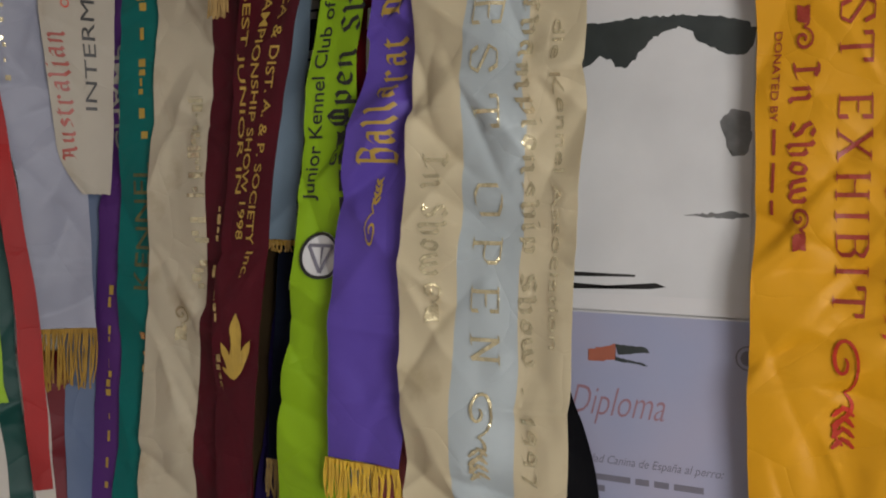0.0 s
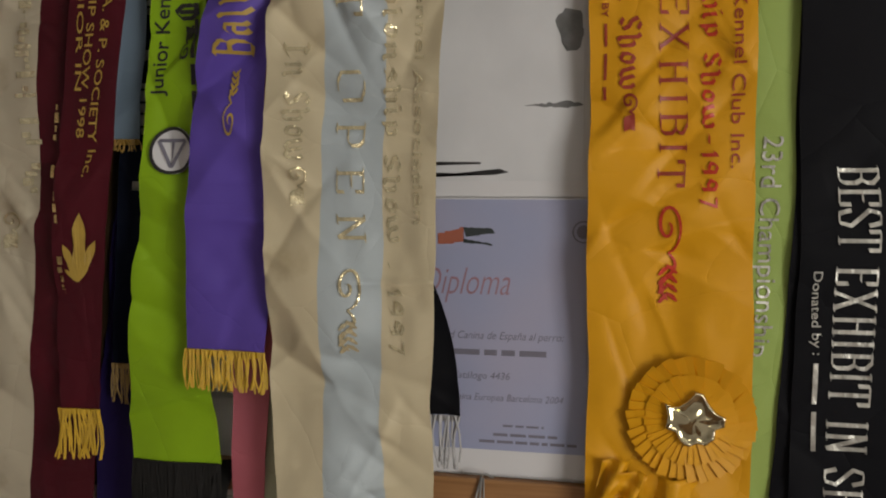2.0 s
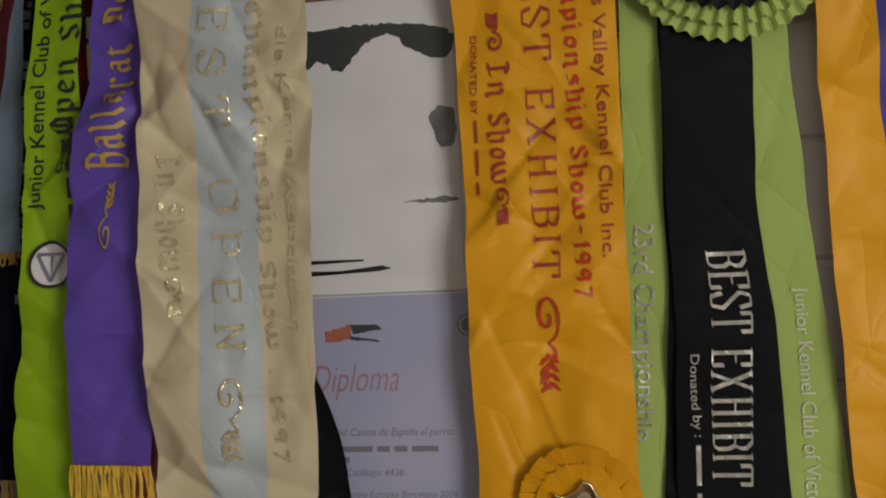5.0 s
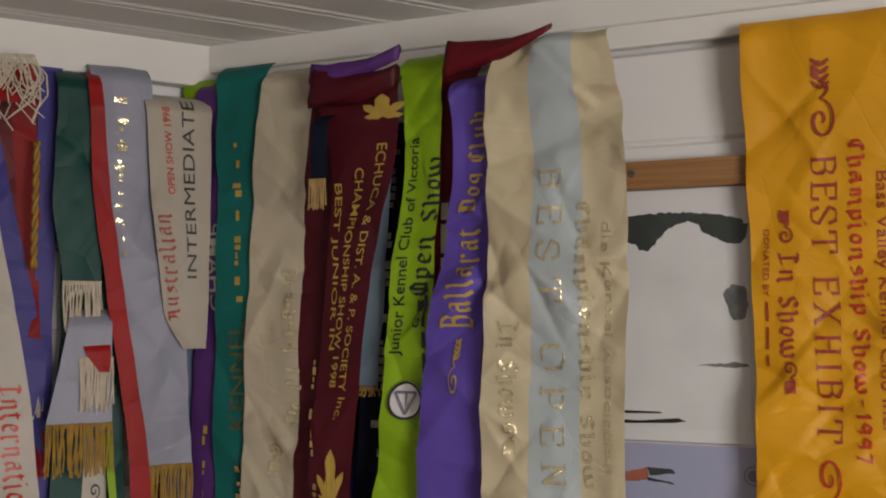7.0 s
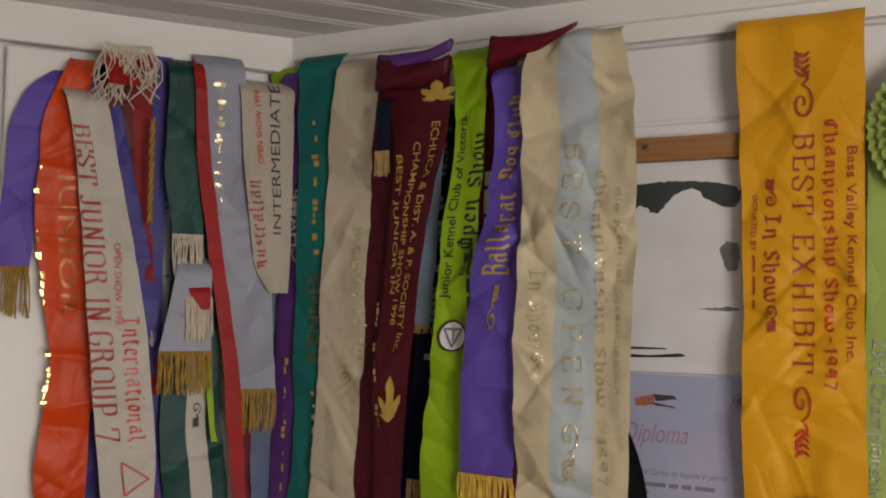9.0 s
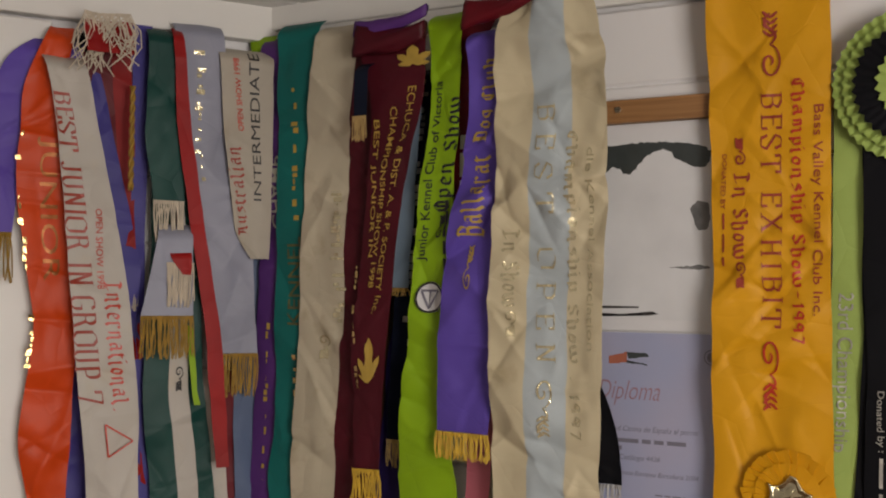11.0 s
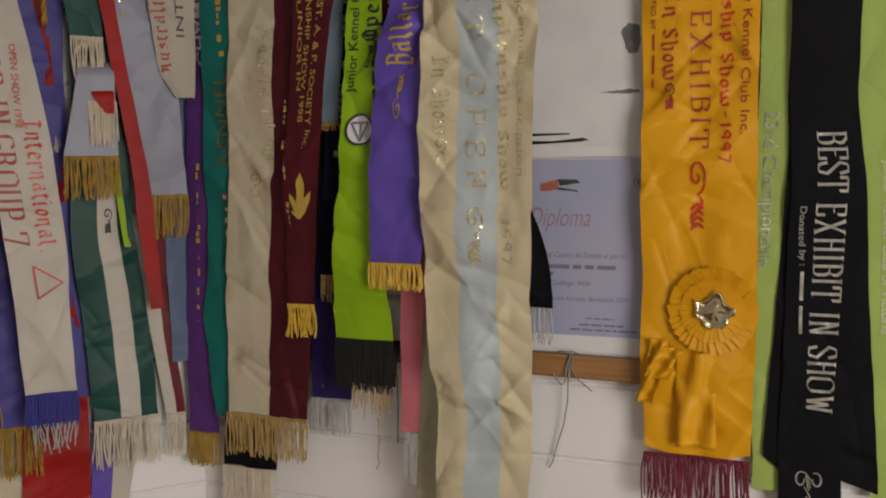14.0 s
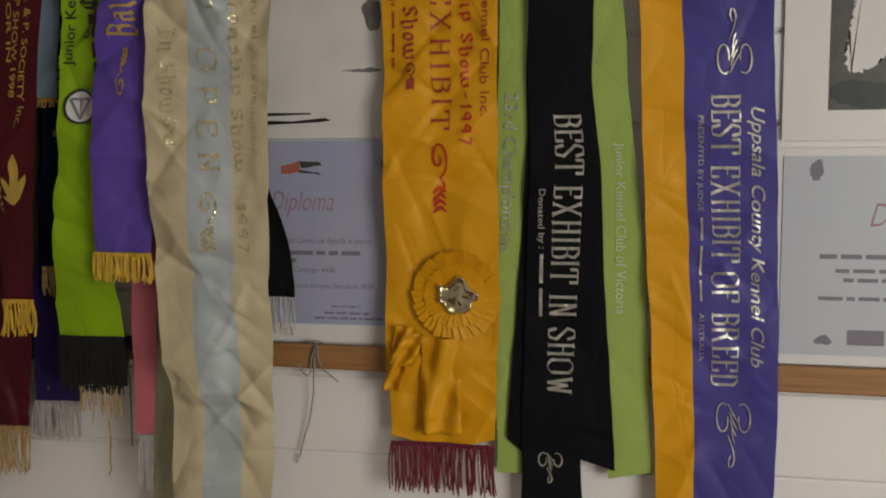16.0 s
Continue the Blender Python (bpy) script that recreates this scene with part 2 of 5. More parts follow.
def soft_noise(rng, nz, ns, cell_z, cell_s):
    """Smooth random heights on a grid, with one random value a cell."""
    a, b = max(2, int(nz / cell_z) + 2), max(2, int(ns / cell_s) + 2)
    coarse = rng.standard_normal((a, b))
    z, x = np.linspace(0, a - 1.001, nz), np.linspace(0, b - 1.001, ns)
    i, j = z.astype(int), x.astype(int)
    f, g = z - i, x - j
    f, g = (f * f * (3 - 2 * f))[:, None], (g * g * (3 - 2 * g))[None, :]
    c = coarse
    return (c[i][:, j] * (1 - f) + c[i + 1][:, j] * f) * (1 - g) + (c[i][:, j + 1] * (1 - f) + c[i + 1][:, j + 1] * f) * g


class Drape:
    """The hanging surface of a ribbon between its two edges, from top to hem, with its creases."""

    STEP = 0.0022

    def __init__(self, wall, depth, keys, amp, seed):
        self.wall, self.depth, self.amp, self.seed = wall, depth, amp, seed
        self.z0, self.z1 = keys[0][0], keys[-1][0]
        zs = np.array([k[0] for k in keys])[::-1]
        grid = np.linspace(self.z0, self.z1, 161)
        self.left = self.smooth(np.interp(grid, zs, np.array([k[1] for k in keys])[::-1]))
        self.right = self.smooth(np.interp(grid, zs, np.array([k[2] for k in keys])[::-1]))
        self.relief, self.fold = self.crumple(), 0.42

    @staticmethod
    def smooth(a):
        for _ in range(2):
            p = np.pad(a, 6, mode="reflect", reflect_type="odd")
            a = np.convolve(p, np.ones(13) / 13, mode="valid")
        return a

    def crumple(self):
        """Heights over the cloth: hanging folds, pressed folds across and sharp slanting creases."""
        rng = np.random.default_rng(400 + self.seed)
        wide, tall = float(np.mean(self.right - self.left)), self.z0 - self.z1
        nz, ns = max(8, int(tall / self.STEP)), max(8, int(wide / self.STEP))
        z, x = np.linspace(0, tall, nz)[:, None], np.linspace(0, wide, ns)[None, :]
        q, k = self.seed * 7.31, self.amp / 0.0045
        h = 0.0016 * k * np.sin(2 * math.pi * (x / 0.085 + 0.35 * np.sin(3.1 * z + q)) + q)
        h = h + 0.0020 * k * soft_noise(rng, nz, ns, 45, 22) + 0.0006 * k * soft_noise(rng, nz, ns, 11, 8)
        for _ in range(max(4, int(wide * tall / 0.0026))):
            cx, cz = rng.uniform(-0.01, wide + 0.01), rng.uniform(0.0, tall)
            turn = rng.choice([-1, 1]) * radians(rng.uniform(18, 72)) if rng.random() < 0.8 else radians(rng.uniform(80, 100))
            along = (x - cx) * math.sin(turn) + (z - cz) * math.cos(turn)
            off = (x - cx) * math.cos(turn) - (z - cz) * math.sin(turn) + 0.08 * along * math.sin(q + cz * 40) * np.abs(along) / 0.05
            reach = rng.uniform(0.03, 0.13)
            near, far = rng.uniform(0.004, 0.024), rng.uniform(0.004, 0.024)
            slope = rng.choice([-1, 1]) * rng.uniform(0.3, 1.0) * k
            side = np.where(off > 0, np.exp(-off / near), np.exp(off / far))
            h = h + slope * min(near, far) * side * np.exp(-(along / reach) ** 4)
        most = 2.3 * self.amp
        return most * np.tanh(h / most)

    def place(self, s, z, off=0.0):
        k = (self.z0 - z) / (self.z0 - self.z1) * 160
        i = int(min(max(k, 0), 159))
        f = min(max(k - i, -0.5), 1.5)
        a = self.left[i] * (1 - f) + self.left[i + 1] * f
        b = self.right[i] * (1 - f) + self.right[i + 1] * f
        u = a + (b - a) * s + 0.0022 * noise.noise((self.seed * 7.31, z * 16, s * 2))
        nz, ns = self.relief.shape
        y = min(max((self.z0 - z) / (self.z0 - self.z1), 0.0), 0.9999) * (nz - 1)
        x = min(max(s, 0.0), 0.9999) * (ns - 1)
        m, n = int(y), int(x)
        g, w = y - m, x - n
        r = self.relief
        d = (r[m, n] * (1 - w) + r[m, n + 1] * w) * (1 - g) + (r[m + 1, n] * (1 - w) + r[m + 1, n + 1] * w) * g
        fall = max(0.0, 1 - (self.z0 - z) / 0.028)
        d += self.depth * (1 - self.fold * fall * fall)
        return on_wall(self.wall, float(u), z, max(float(d), 0.0215 if self.depth > 0.024 else 0.004) + off)


def panel(drape, s0, s1, hem=None):
    """One length of cloth of a ribbon, from s0 to s1 of its width, as a sheet with a thin back."""
    width = float(np.mean(drape.right - drape.left)) * (s1 - s0)
    ns, nz = max(6, int(width / 0.0025)), max(12, int((drape.z0 - drape.z1) / 0.0029))
    bm = bmesh.new()
    front, back = [], []
    behind = 0.0007 * (OUT_B if drape.wall == "B" else Vector((0, -1, 0)))
    for j in range(nz + 1):
        rowf, rowb = [], []
        for i in range(ns + 1):
            s = s0 + (s1 - s0) * i / ns
            low = drape.z1 + (hem(s) if hem else 0.0012 * noise.noise((s * 9, drape.seed, 1.5)))
            z = drape.z0 + (low - drape.z0) * j / nz
            p = drape.place(s, z)
            rowf.append(bm.verts.new(p))
            rowb.append(bm.verts.new(p - behind))
        front.append(rowf)
        back.append(rowb)
    for j in range(nz):
        for i in range(ns):
            bm.faces.new((front[j][i], front[j + 1][i], front[j + 1][i + 1], front[j][i + 1])).smooth = True
            bm.faces.new((back[j][i], back[j][i + 1], back[j + 1][i + 1], back[j + 1][i])).smooth = True
    rim = []
    for j in range(nz):
        rim.append(bm.faces.new((front[j][0], back[j][0], back[j + 1][0], front[j + 1][0])))
        rim.append(bm.faces.new((front[j][ns], front[j + 1][ns], back[j + 1][ns], back[j][ns])))
    for i in range(ns):
        rim.append(bm.faces.new((front[0][i], front[0][i + 1], back[0][i + 1], back[0][i])))
        rim.append(bm.faces.new((front[nz][i], back[nz][i], back[nz][i + 1], front[nz][i + 1])))
    for f in rim:
        for e in f.edges:
            e.smooth = False
    return bm


def fringe(drape, s0, s1, z, length, seed, spread=1.0, dense=1.0, heading=0.006, uneven=0.18):
    """Twisted yarn strands hanging from a woven heading along a hem."""
    rng = random.Random(seed)
    bm = bmesh.new()
    width = float(drape.right[-1] - drape.left[-1]) * (s1 - s0)
    count = max(8, int(width / 0.0019 * dense))
    tape = [drape.place(s0 + (s1 - s0) * i / 14, z - heading / 2, 0.0014) for i in range(15)]
    for a, b in zip(tape, tape[1:]):
        h = Vector((0, 0, heading / 2))
        vs = [bm.verts.new(v) for v in (a + h, b + h, b - h, a - h)]
        bm.faces.new(vs[::-1])
    for k in range(count):
        s = s0 + (s1 - s0) * (k + rng.random()) / count
        top = drape.place(s, z, 0.0012 + 0.003 * rng.random())
        side = drape.place(min(s + 0.02, 1.1), z, 0.0) - drape.place(s, z, 0.0)
        side = side.normalized()
        drift = (rng.random() - 0.5) * 0.014 * spread
        n = length * (1 - uneven * rng.random())
        bow = (rng.random() - 0.5) * 0.008 * spread
        pts = [top + Vector((0, 0, -n * f)) + side * (drift * f + bow * math.sin(3.1 * f)) + Vector((0, -0.002 * f * rng.random(), 0)) for f in (0, 0.35, 0.7, 1.0)]
        tube(bm, pts, 0.00105 + 0.0003 * rng.random(), 4, 0.9)
    return bm




def glyphs(text, bold=0.0, shear=0.0):
    """The outlines of a line of type, filled, with x and y each running from 0 to 1."""
    cu = bpy.data.curves.new("type", "FONT")
    cu.body, cu.offset, cu.shear, cu.resolution_u = text, bold, shear, 3
    ob = bpy.data.objects.new("type", cu)
    scene.collection.objects.link(ob)
    bpy.context.view_layer.update()
    me = bpy.data.meshes.new_from_object(ob.evaluated_get(bpy.context.evaluated_depsgraph_get()))
    bpy.data.objects.remove(ob)
    bm = bmesh.new()
    bm.from_mesh(me)
    xs, ys = [v.co.x for v in bm.verts], [v.co.y for v in bm.verts]
    for v in bm.verts:
        v.co.x = (v.co.x - min(xs)) / (max(xs) - min(xs))
        v.co.y = v.co.y / 0.729
    return bm


BLACKLETTER = {
    "a": "1627474352 4515132243", "b": "0918133243463716", "c": "462715132242", "d": "194643321315 1546", "e": "1445462715132242",
    "g": "472716143344 47423110", "h": "09181221 1637464231", "i": "06171221 0919", "l": "0918132231", "m": "061712 16273632 3657666271",
    "n": "061712 1637464251", "o": "27151332444627", "p": "061710 163746433213", "r": "06171221 163746", "s": "46271644432212",
    "t": "18132231 0737", "u": "0617132243 474251", "w": "071332 374362737667", "A": "09282302 28485261 2555", "B": "1912 093958574616 4655534202",
    "C": "583917143253 3833", "D": "1912 0939585342 0242 2923", "I": "092948 2922 022253", "O": "39171432545739 3833", "S": "58391826455332 3213",
    "1": "172922", "9": "482917163547484322", "7": "194922", "-": "1545", ".": "1222",
}
SERIF = {
    "B": "1912 093958574616 4655534202", "E": "1912 095957 1646 025254", "S": "574919075442 421204", "T": "3932 07096967 2242",
    "X": "1962 6912 0929 5979 0222 5272", "H": "1912 5952 1656 0929 4969 0222 4262", "I": "1912 0929 0222", "N": "1912 1952 5952 0919 4969 0222",
    "O": "290803224263684929", "W": "1932486279 0929 6989", "F": "1912 095957 1646 0222", "R": "1912 094958574616 466272 0222",
    "D": "1912 093958534202", "J": "3933221203 2949", "U": "191322425359 0929 4969", "G": "58491908031242535535", "P": "1912 094958564515 0222", "7": "17196932",
}


def pen_glyphs(text, alphabet, nib, gap=1.9):
    """A line of type drawn with a broad pen: each stroke sweeps the nib along a bent line."""
    bm, x0, lift = bmesh.new(), 0.0, 0
    for ch in text:
        if ch not in alphabet:
            x0 += 2.0 + gap
            continue
        wide = 0
        for stroke in alphabet[ch].split():
            pts = [(int(stroke[k]), int(stroke[k + 1])) for k in range(0, len(stroke) - 1, 2)]
            wide = max([wide] + [p[0] for p in pts])
            for (a, b), (c, e) in zip(pts, pts[1:]):
                lift += 1
                quad = [(a - nib[0], b - nib[1]), (c - nib[0], e - nib[1]), (c + nib[0], e + nib[1]), (a + nib[0], b + nib[1])]
                bm.faces.new([bm.verts.new((x0 + x, (y - 2) / 7, 0.00002 * (lift % 9))) for x, y in quad])
        x0 += wide + gap
    xs = [v.co.x for v in bm.verts]
    low, high = min(xs), max(xs)
    for v in bm.verts:
        v.co.x = (v.co.x - low) / (high - low)
    return bm


def lettering(name, drape, text, place, ink, parent, bold=0.012, shear=0.0, label="", style="", gap=1.9, nib=(0.68, 0.16)):
    """A line of type printed along a ribbon: place is (z start, z end, s base, s top, s drift)."""
    za, zb, sa, st, drift = place
    if style == "blackletter":
        bm = pen_glyphs(text, BLACKLETTER, (0.64, 0.42))
    elif style == "serif":
        bm = pen_glyphs(text, SERIF, nib, gap)
    else:
        bm = glyphs(text, bold, shear)
    for word in split_words(bm, len(text.split())):
        print_word(name, drape, word, place, ink, parent, label)


def split_words(bm, count):
    """Cuts a line of type at its widest gaps, one mesh a word."""
    spans = sorted((min(v.co.x for v in f.verts), max(v.co.x for v in f.verts)) for f in bm.faces)
    gaps, reach = [], spans[0][1]
    for a, b in spans:
        if a > reach:
            gaps.append((a - reach, (a + reach) / 2))
        reach = max(reach, b)
    cuts = [0.0] + sorted(g[1] for g in sorted(gaps)[::-1][:count - 1]) + [1.0]
    words = []
    for low, high in zip(cuts, cuts[1:]):
        word = bm.copy()
        out = [f for f in word.faces if not low <= f.calc_center_median().x <= high]
        bmesh.ops.delete(word, geom=out, context="FACES")
        words.append(word)
    bm.free()
    return words


def print_word(name, drape, bm, place, ink, parent, label):
    """Lays one word of flat type on the cloth."""
    za, zb, sa, st, drift = place
    bmesh.ops.triangulate(bm, faces=bm.faces)
    high = abs(st - sa) * float(np.mean(drape.right - drape.left))
    for v in bm.verts:
        v.co.x *= abs(za - zb)
        v.co.y *= high
    for limit in (0.02, 0.01, 0.005, 0.0036):
        long_edges = [e for e in bm.edges if e.calc_length() > limit]
        if long_edges:
            bmesh.ops.subdivide_edges(bm, edges=long_edges, cuts=1)
            bmesh.ops.triangulate(bm, faces=bm.faces)
    for v in bm.verts:
        f = v.co.x / abs(za - zb)
        v.co = drape.place(sa + drift * f + (st - sa) * v.co.y / high, za + (zb - za) * f, 0.0016 + v.co.z)
    return part(name, bm, ink, parent, label)


def bars(name, drape, place, ink, parent, seed, words=5, label=""):
    """Plain bars where the writing cannot be read or is not repeated."""
    za, zb, sa, st, drift = place
    rng = random.Random(seed)
    bm = bmesh.new()
    f = 0.0
    while f < 1:
        g = min(1.0, f + (0.6 + 0.8 * rng.random()) / words)
        if words >= 14:
            low, high = 0.5 - 0.42 * rng.random(), 0.5 + 0.42 * rng.random()
            g = f + (g - f) * 0.62
            if rng.random() < 0.4:
                f = g + 0.3 / words
                continue
        else:
            low, high = 0.22, 0.78
        n = max(2, int(abs(za - zb) * (g - f) / 0.008))
        rows = []
        for i in range(n + 1):
            h = f + (g - f) * i / n
            rows.append([bm.verts.new(drape.place(sa + drift * h + (st - sa) * y, za + (zb - za) * h, 0.0018)) for y in (low, high)])
        for a, b in zip(rows, rows[1:]):
            bm.faces.new((a[0], a[1], b[1], b[0]))
        if words < 14:
            part(name, bm, ink, parent, label)
            bm = bmesh.new()
        f = g + 0.18 / words
    if words < 14:
        bm.free()
        return
    tagged(part(name, bm, ink, parent, label), kind="stuff")


def flourish(name, drape, place, ink, parent, turns=1.6, label=""):
    """A scrolled printer's ornament: a curl with a waving leafed tail."""
    za, zb, sa, st, drift = place
    bm = bmesh.new()

    def stroke(points, width):
        rows = []
        for i, (f, y) in enumerate(points):
            g, h = points[min(i + 1, len(points) - 1)], points[max(i - 1, 0)]
            dx, dy = (g[0] - h[0]) * abs(za - zb), (g[1] - h[1]) * 0.03
            ln = math.hypot(dx, dy) or 1
            w = width * (0.35 + 0.65 * math.sin(math.pi * (0.08 + 0.84 * i / (len(points) - 1))))
            ox, oy = -dy / ln * w / abs(za - zb), dx / ln * w / 0.03
            rows.append([bm.verts.new(drape.place(sa + (st - sa) * (y + k * oy), za + (zb - za) * (f + k * ox), 0.0022)) for k in (-1, 1)])
        for a, b in zip(rows, rows[1:]):
            bm.faces.new((a[0], a[1], b[1], b[0]))

    curl = [(0.28 + 0.26 * (1 - k / 30) * math.cos(turns * 2 * math.pi * k / 30), 0.5 + 0.46 * (1 - k / 30) * math.sin(turns * 2 * math.pi * k / 30)) for k in range(28)]
    stroke(curl[::-1], 0.0016)
    tail = [(0.54 + 0.46 * k / 14, 0.5 + 0.22 * math.sin(2 * math.pi * k / 14)) for k in range(15)]
    stroke(tail, 0.0018)
    for k in range(4):
        f = 0.66 + 0.09 * k
        stroke([(f, 0.45), (f + 0.03, 0.62), (f + 0.08, 0.78)], 0.0022)
        stroke([(f + 0.02, 0.5), (f + 0.05, 0.36), (f + 0.1, 0.22)], 0.0022)
    return part(name, bm, ink, parent, label)


def scrollwork(name, drape, place, ink, parent, label=""):
    """A symmetrical pen scroll: two curled loops, slanting strokes between them and a curling tail."""
    za, zb, sa, st = place
    wide = abs(st - sa) * float(np.mean(drape.right - drape.left))
    bm = bmesh.new()

    def stroke(points, width):
        rows = []
        for i, (f, y) in enumerate(points):
            g, h = points[min(i + 1, len(points) - 1)], points[max(i - 1, 0)]
            dx, dy = (g[0] - h[0]) * abs(za - zb), (g[1] - h[1]) * wide
            ln = math.hypot(dx, dy) or 1
            w = width * (0.4 + 0.6 * math.sin(math.pi * (0.08 + 0.84 * i / (len(points) - 1))))
            ox, oy = -dy / ln * w / abs(za - zb), dx / ln * w / wide
            rows.append([bm.verts.new(drape.place(sa + (st - sa) * (y + k * oy), za + (zb - za) * (f + k * ox), 0.0022)) for k in (-1, 1)])
        for a, b in zip(rows, rows[1:]):
            bm.faces.new((a[0], a[1], b[1], b[0]))

    for side in (-1, 1):
        loop = []
        for k in range(27):
            q, r = -0.6 + 5.6 * k / 26, 1 - 0.35 * k / 26
            loop.append((0.27 - 0.24 * r * math.cos(q), 0.5 + side * (0.28 + 0.2 * r * math.sin(q) * 1.0)))
        stroke(loop, 0.0011)
    for k in range(4):
        stroke([(0.04 + 0.12 * k, 0.36 + 0.03 * k), (0.2 + 0.12 * k, 0.5), (0.32 + 0.1 * k, 0.64 - 0.03 * k)], 0.0011)
    stroke([(0.5, 0.35), (0.62, 0.44), (0.74, 0.52), (0.86, 0.56), (0.96, 0.5), (0.97, 0.42), (0.88, 0.4), (0.78, 0.46)], 0.001)
    return part(name, bm, ink, parent, label)


SASHES = {}


def sash(name, drape_name, wall, depth, keys, panels, label, hem=None, amp=0.0045, group="show ribbons", category="ribbon"):
    """A hanging show ribbon: an Empty at its hem with its lengths of cloth."""
    d = Drape(wall, depth, keys, amp, len(SASHES) + 1)
    root = thing(name, on_wall(wall, (keys[-1][1] + keys[-1][2]) / 2, keys[-1][0], depth), label, category, group)
    for s0, s1, mat in panels:
        part("cloth_panel", panel(d, s0, s1, hem), mat, root)
    SASHES[drape_name] = (d, root)
    return d, root


# ---- the room ----
CEIL_Z = 2.285
JOINT, FIRST = 0.118, 0.084


def boards_on_wall(wall, root, u0, u1, top):
    """Horizontal lining boards with shallow V joints, each a piece of its own."""
    z, n = 0.0, 0
    while z < top - 0.02:
        hi = min(z + (FIRST if n == 0 else JOINT), top)
        bm = bmesh.new()
        lip = 0.0055
        ring = [(0.0, z), (lip, z + lip * 0.9), (lip, hi - lip * 0.9), (0.0, hi), (-0.012, hi), (-0.012, z)]
        ends = [[bm.verts.new(on_wall(wall, u, h, d - lip)) for d, h in ring] for u in (u0, u1)]
        k = len(ring)
        for i in range(k):
            bm.faces.new((ends[0][i], ends[0][(i + 1) % k], ends[1][(i + 1) % k], ends[1][i]))
        bm.faces.new(ends[0][::-1])
        bm.faces.new(ends[1])
        bmesh.ops.recalc_face_normals(bm, faces=bm.faces)
        part("board", bm, PAINT, root)
        z, n = hi, n + 1


wall_back = tagged(part("wall_back", box((0.25, 0.012, 0), (3.2, 0.10, CEIL_Z + 0.1)), PAINT), "white painted wall lined with horizontal boards", "wall", kind="structure")


def slab(u0, u1, d0, d1, z0, z1, bevel=0.0):
    """A block against the slanting wall."""
    bm = bmesh.new()
    add_box(bm, (u0, -d1, z0), (u1, -d0, z1), bevel)
    m = Matrix(((ALONG_B.x, -OUT_B.x, 0, CORNER.x), (ALONG_B.y, -OUT_B.y, 0, CORNER.y), (0, 0, 1, 0), (0, 0, 0, 1)))
    bmesh.ops.transform(bm, matrix=m, verts=bm.verts)
    return bm


wall_left = tagged(part("wall_left", slab(-2.6, 0.08, -0.10, -0.012, 0, CEIL_Z + 0.1), PAINT), "white painted side wall meeting the lined wall at the corner", "wall", kind="structure")
floor = tagged(part("floor", box((-1.6, -4.2, -0.1), (4.0, 0.1, 0)), FLOOR), "brown timber floor", "floor", kind="structure")
wall_side = tagged(part("wall_side", box((-1.6, -4.2, 0), (-1.24, -2.0, CEIL_Z + 0.1)), PAINT), "plain white painted wall", "wall", kind="structure")
wm = bmesh.new()
add_box(wm, (3.1, -4.2, 0), (3.2, -2.6, CEIL_Z + 0.1))
add_box(wm, (3.1, -1.4, 0), (3.2, 0.1, CEIL_Z + 0.1))
add_box(wm, (3.1, -2.6, 0), (3.2, -1.4, 0.95))
add_box(wm, (3.1, -2.6, 2.2), (3.2, -1.4, CEIL_Z + 0.1))
wall_right = tagged(part("wall_right", wm, PAINT), "plain white painted wall with a window opening", "wall", kind="structure")
wm = box((-1.6, -3.8, 0), (3.1, -3.7, CEIL_Z + 0.1))
wall_rear = tagged(part("wall_rear", wm, PAINT), "plain white painted wall", "wall", kind="structure")


def ceiling_mesh():
    """Beaded ceiling boards running along the slanting wall, in one mesh, with open joints between them."""
    bm = bmesh.new()
    add_box(bm, (-1.8, -4.2, CEIL_Z + 0.012), (4.1, 0.2, CEIL_Z + 0.1))
    across = Vector((0.8, -0.6, 0))
    k = -14
    while k < 40:
        base = Vector((0.427, 0, 0)) + across * (k * 0.1)
        prof = [(0.005, 0.014), (0.005, 0.003), (0.009, 0.0), (0.081, 0.0), (0.084, 0.0045), (0.087, 0.0), (0.096, 0.0), (0.099, 0.003), (0.099, 0.014)]
        rings = []
        for f in (-4.5, 3.0):
            ring = []
            for w, h in prof:
                p = base + across * w + ALONG_B * f
                ring.append(bm.verts.new((p.x, p.y, CEIL_Z + h)))
            rings.append(ring)
        for i in range(len(prof) - 1):
            bm.faces.new((rings[0][i], rings[0][i + 1], rings[1][i + 1], rings[1][i]))
        k += 1
    return bm


ceiling = tagged(part("ceiling", ceiling_mesh(), CEIL), "white painted beaded board ceiling with dark joints", "ceiling", kind="structure")


def cornice():
    bm = bmesh.new()
    add_box(bm, (0.2, -0.016, 2.243), (3.9, 0.004, CEIL_Z + 0.006), 0.003)
    add_box(bm, (0.2, -0.009, 2.214), (3.9, 0.004, 2.2435), 0.002)
    return bm


tagged(part("trim_back", cornice(), TRIM), "white painted cornice strip under the ceiling", "trim", kind="structure")
lb = slab(-2.5, 0.03, -0.005, 0.020, 2.222, CEIL_Z + 0.006, 0.003)
tagged(part("trim_left", lb, TRIM), "white painted cornice board under the ceiling", "trim", kind="structure")
arch = slab(-0.47, -0.372, -0.006, 0.018, 0.0, 2.215, 0.004)
tagged(part("trim_door", arch, TRIM), "white painted door architrave", "trim", kind="structure")


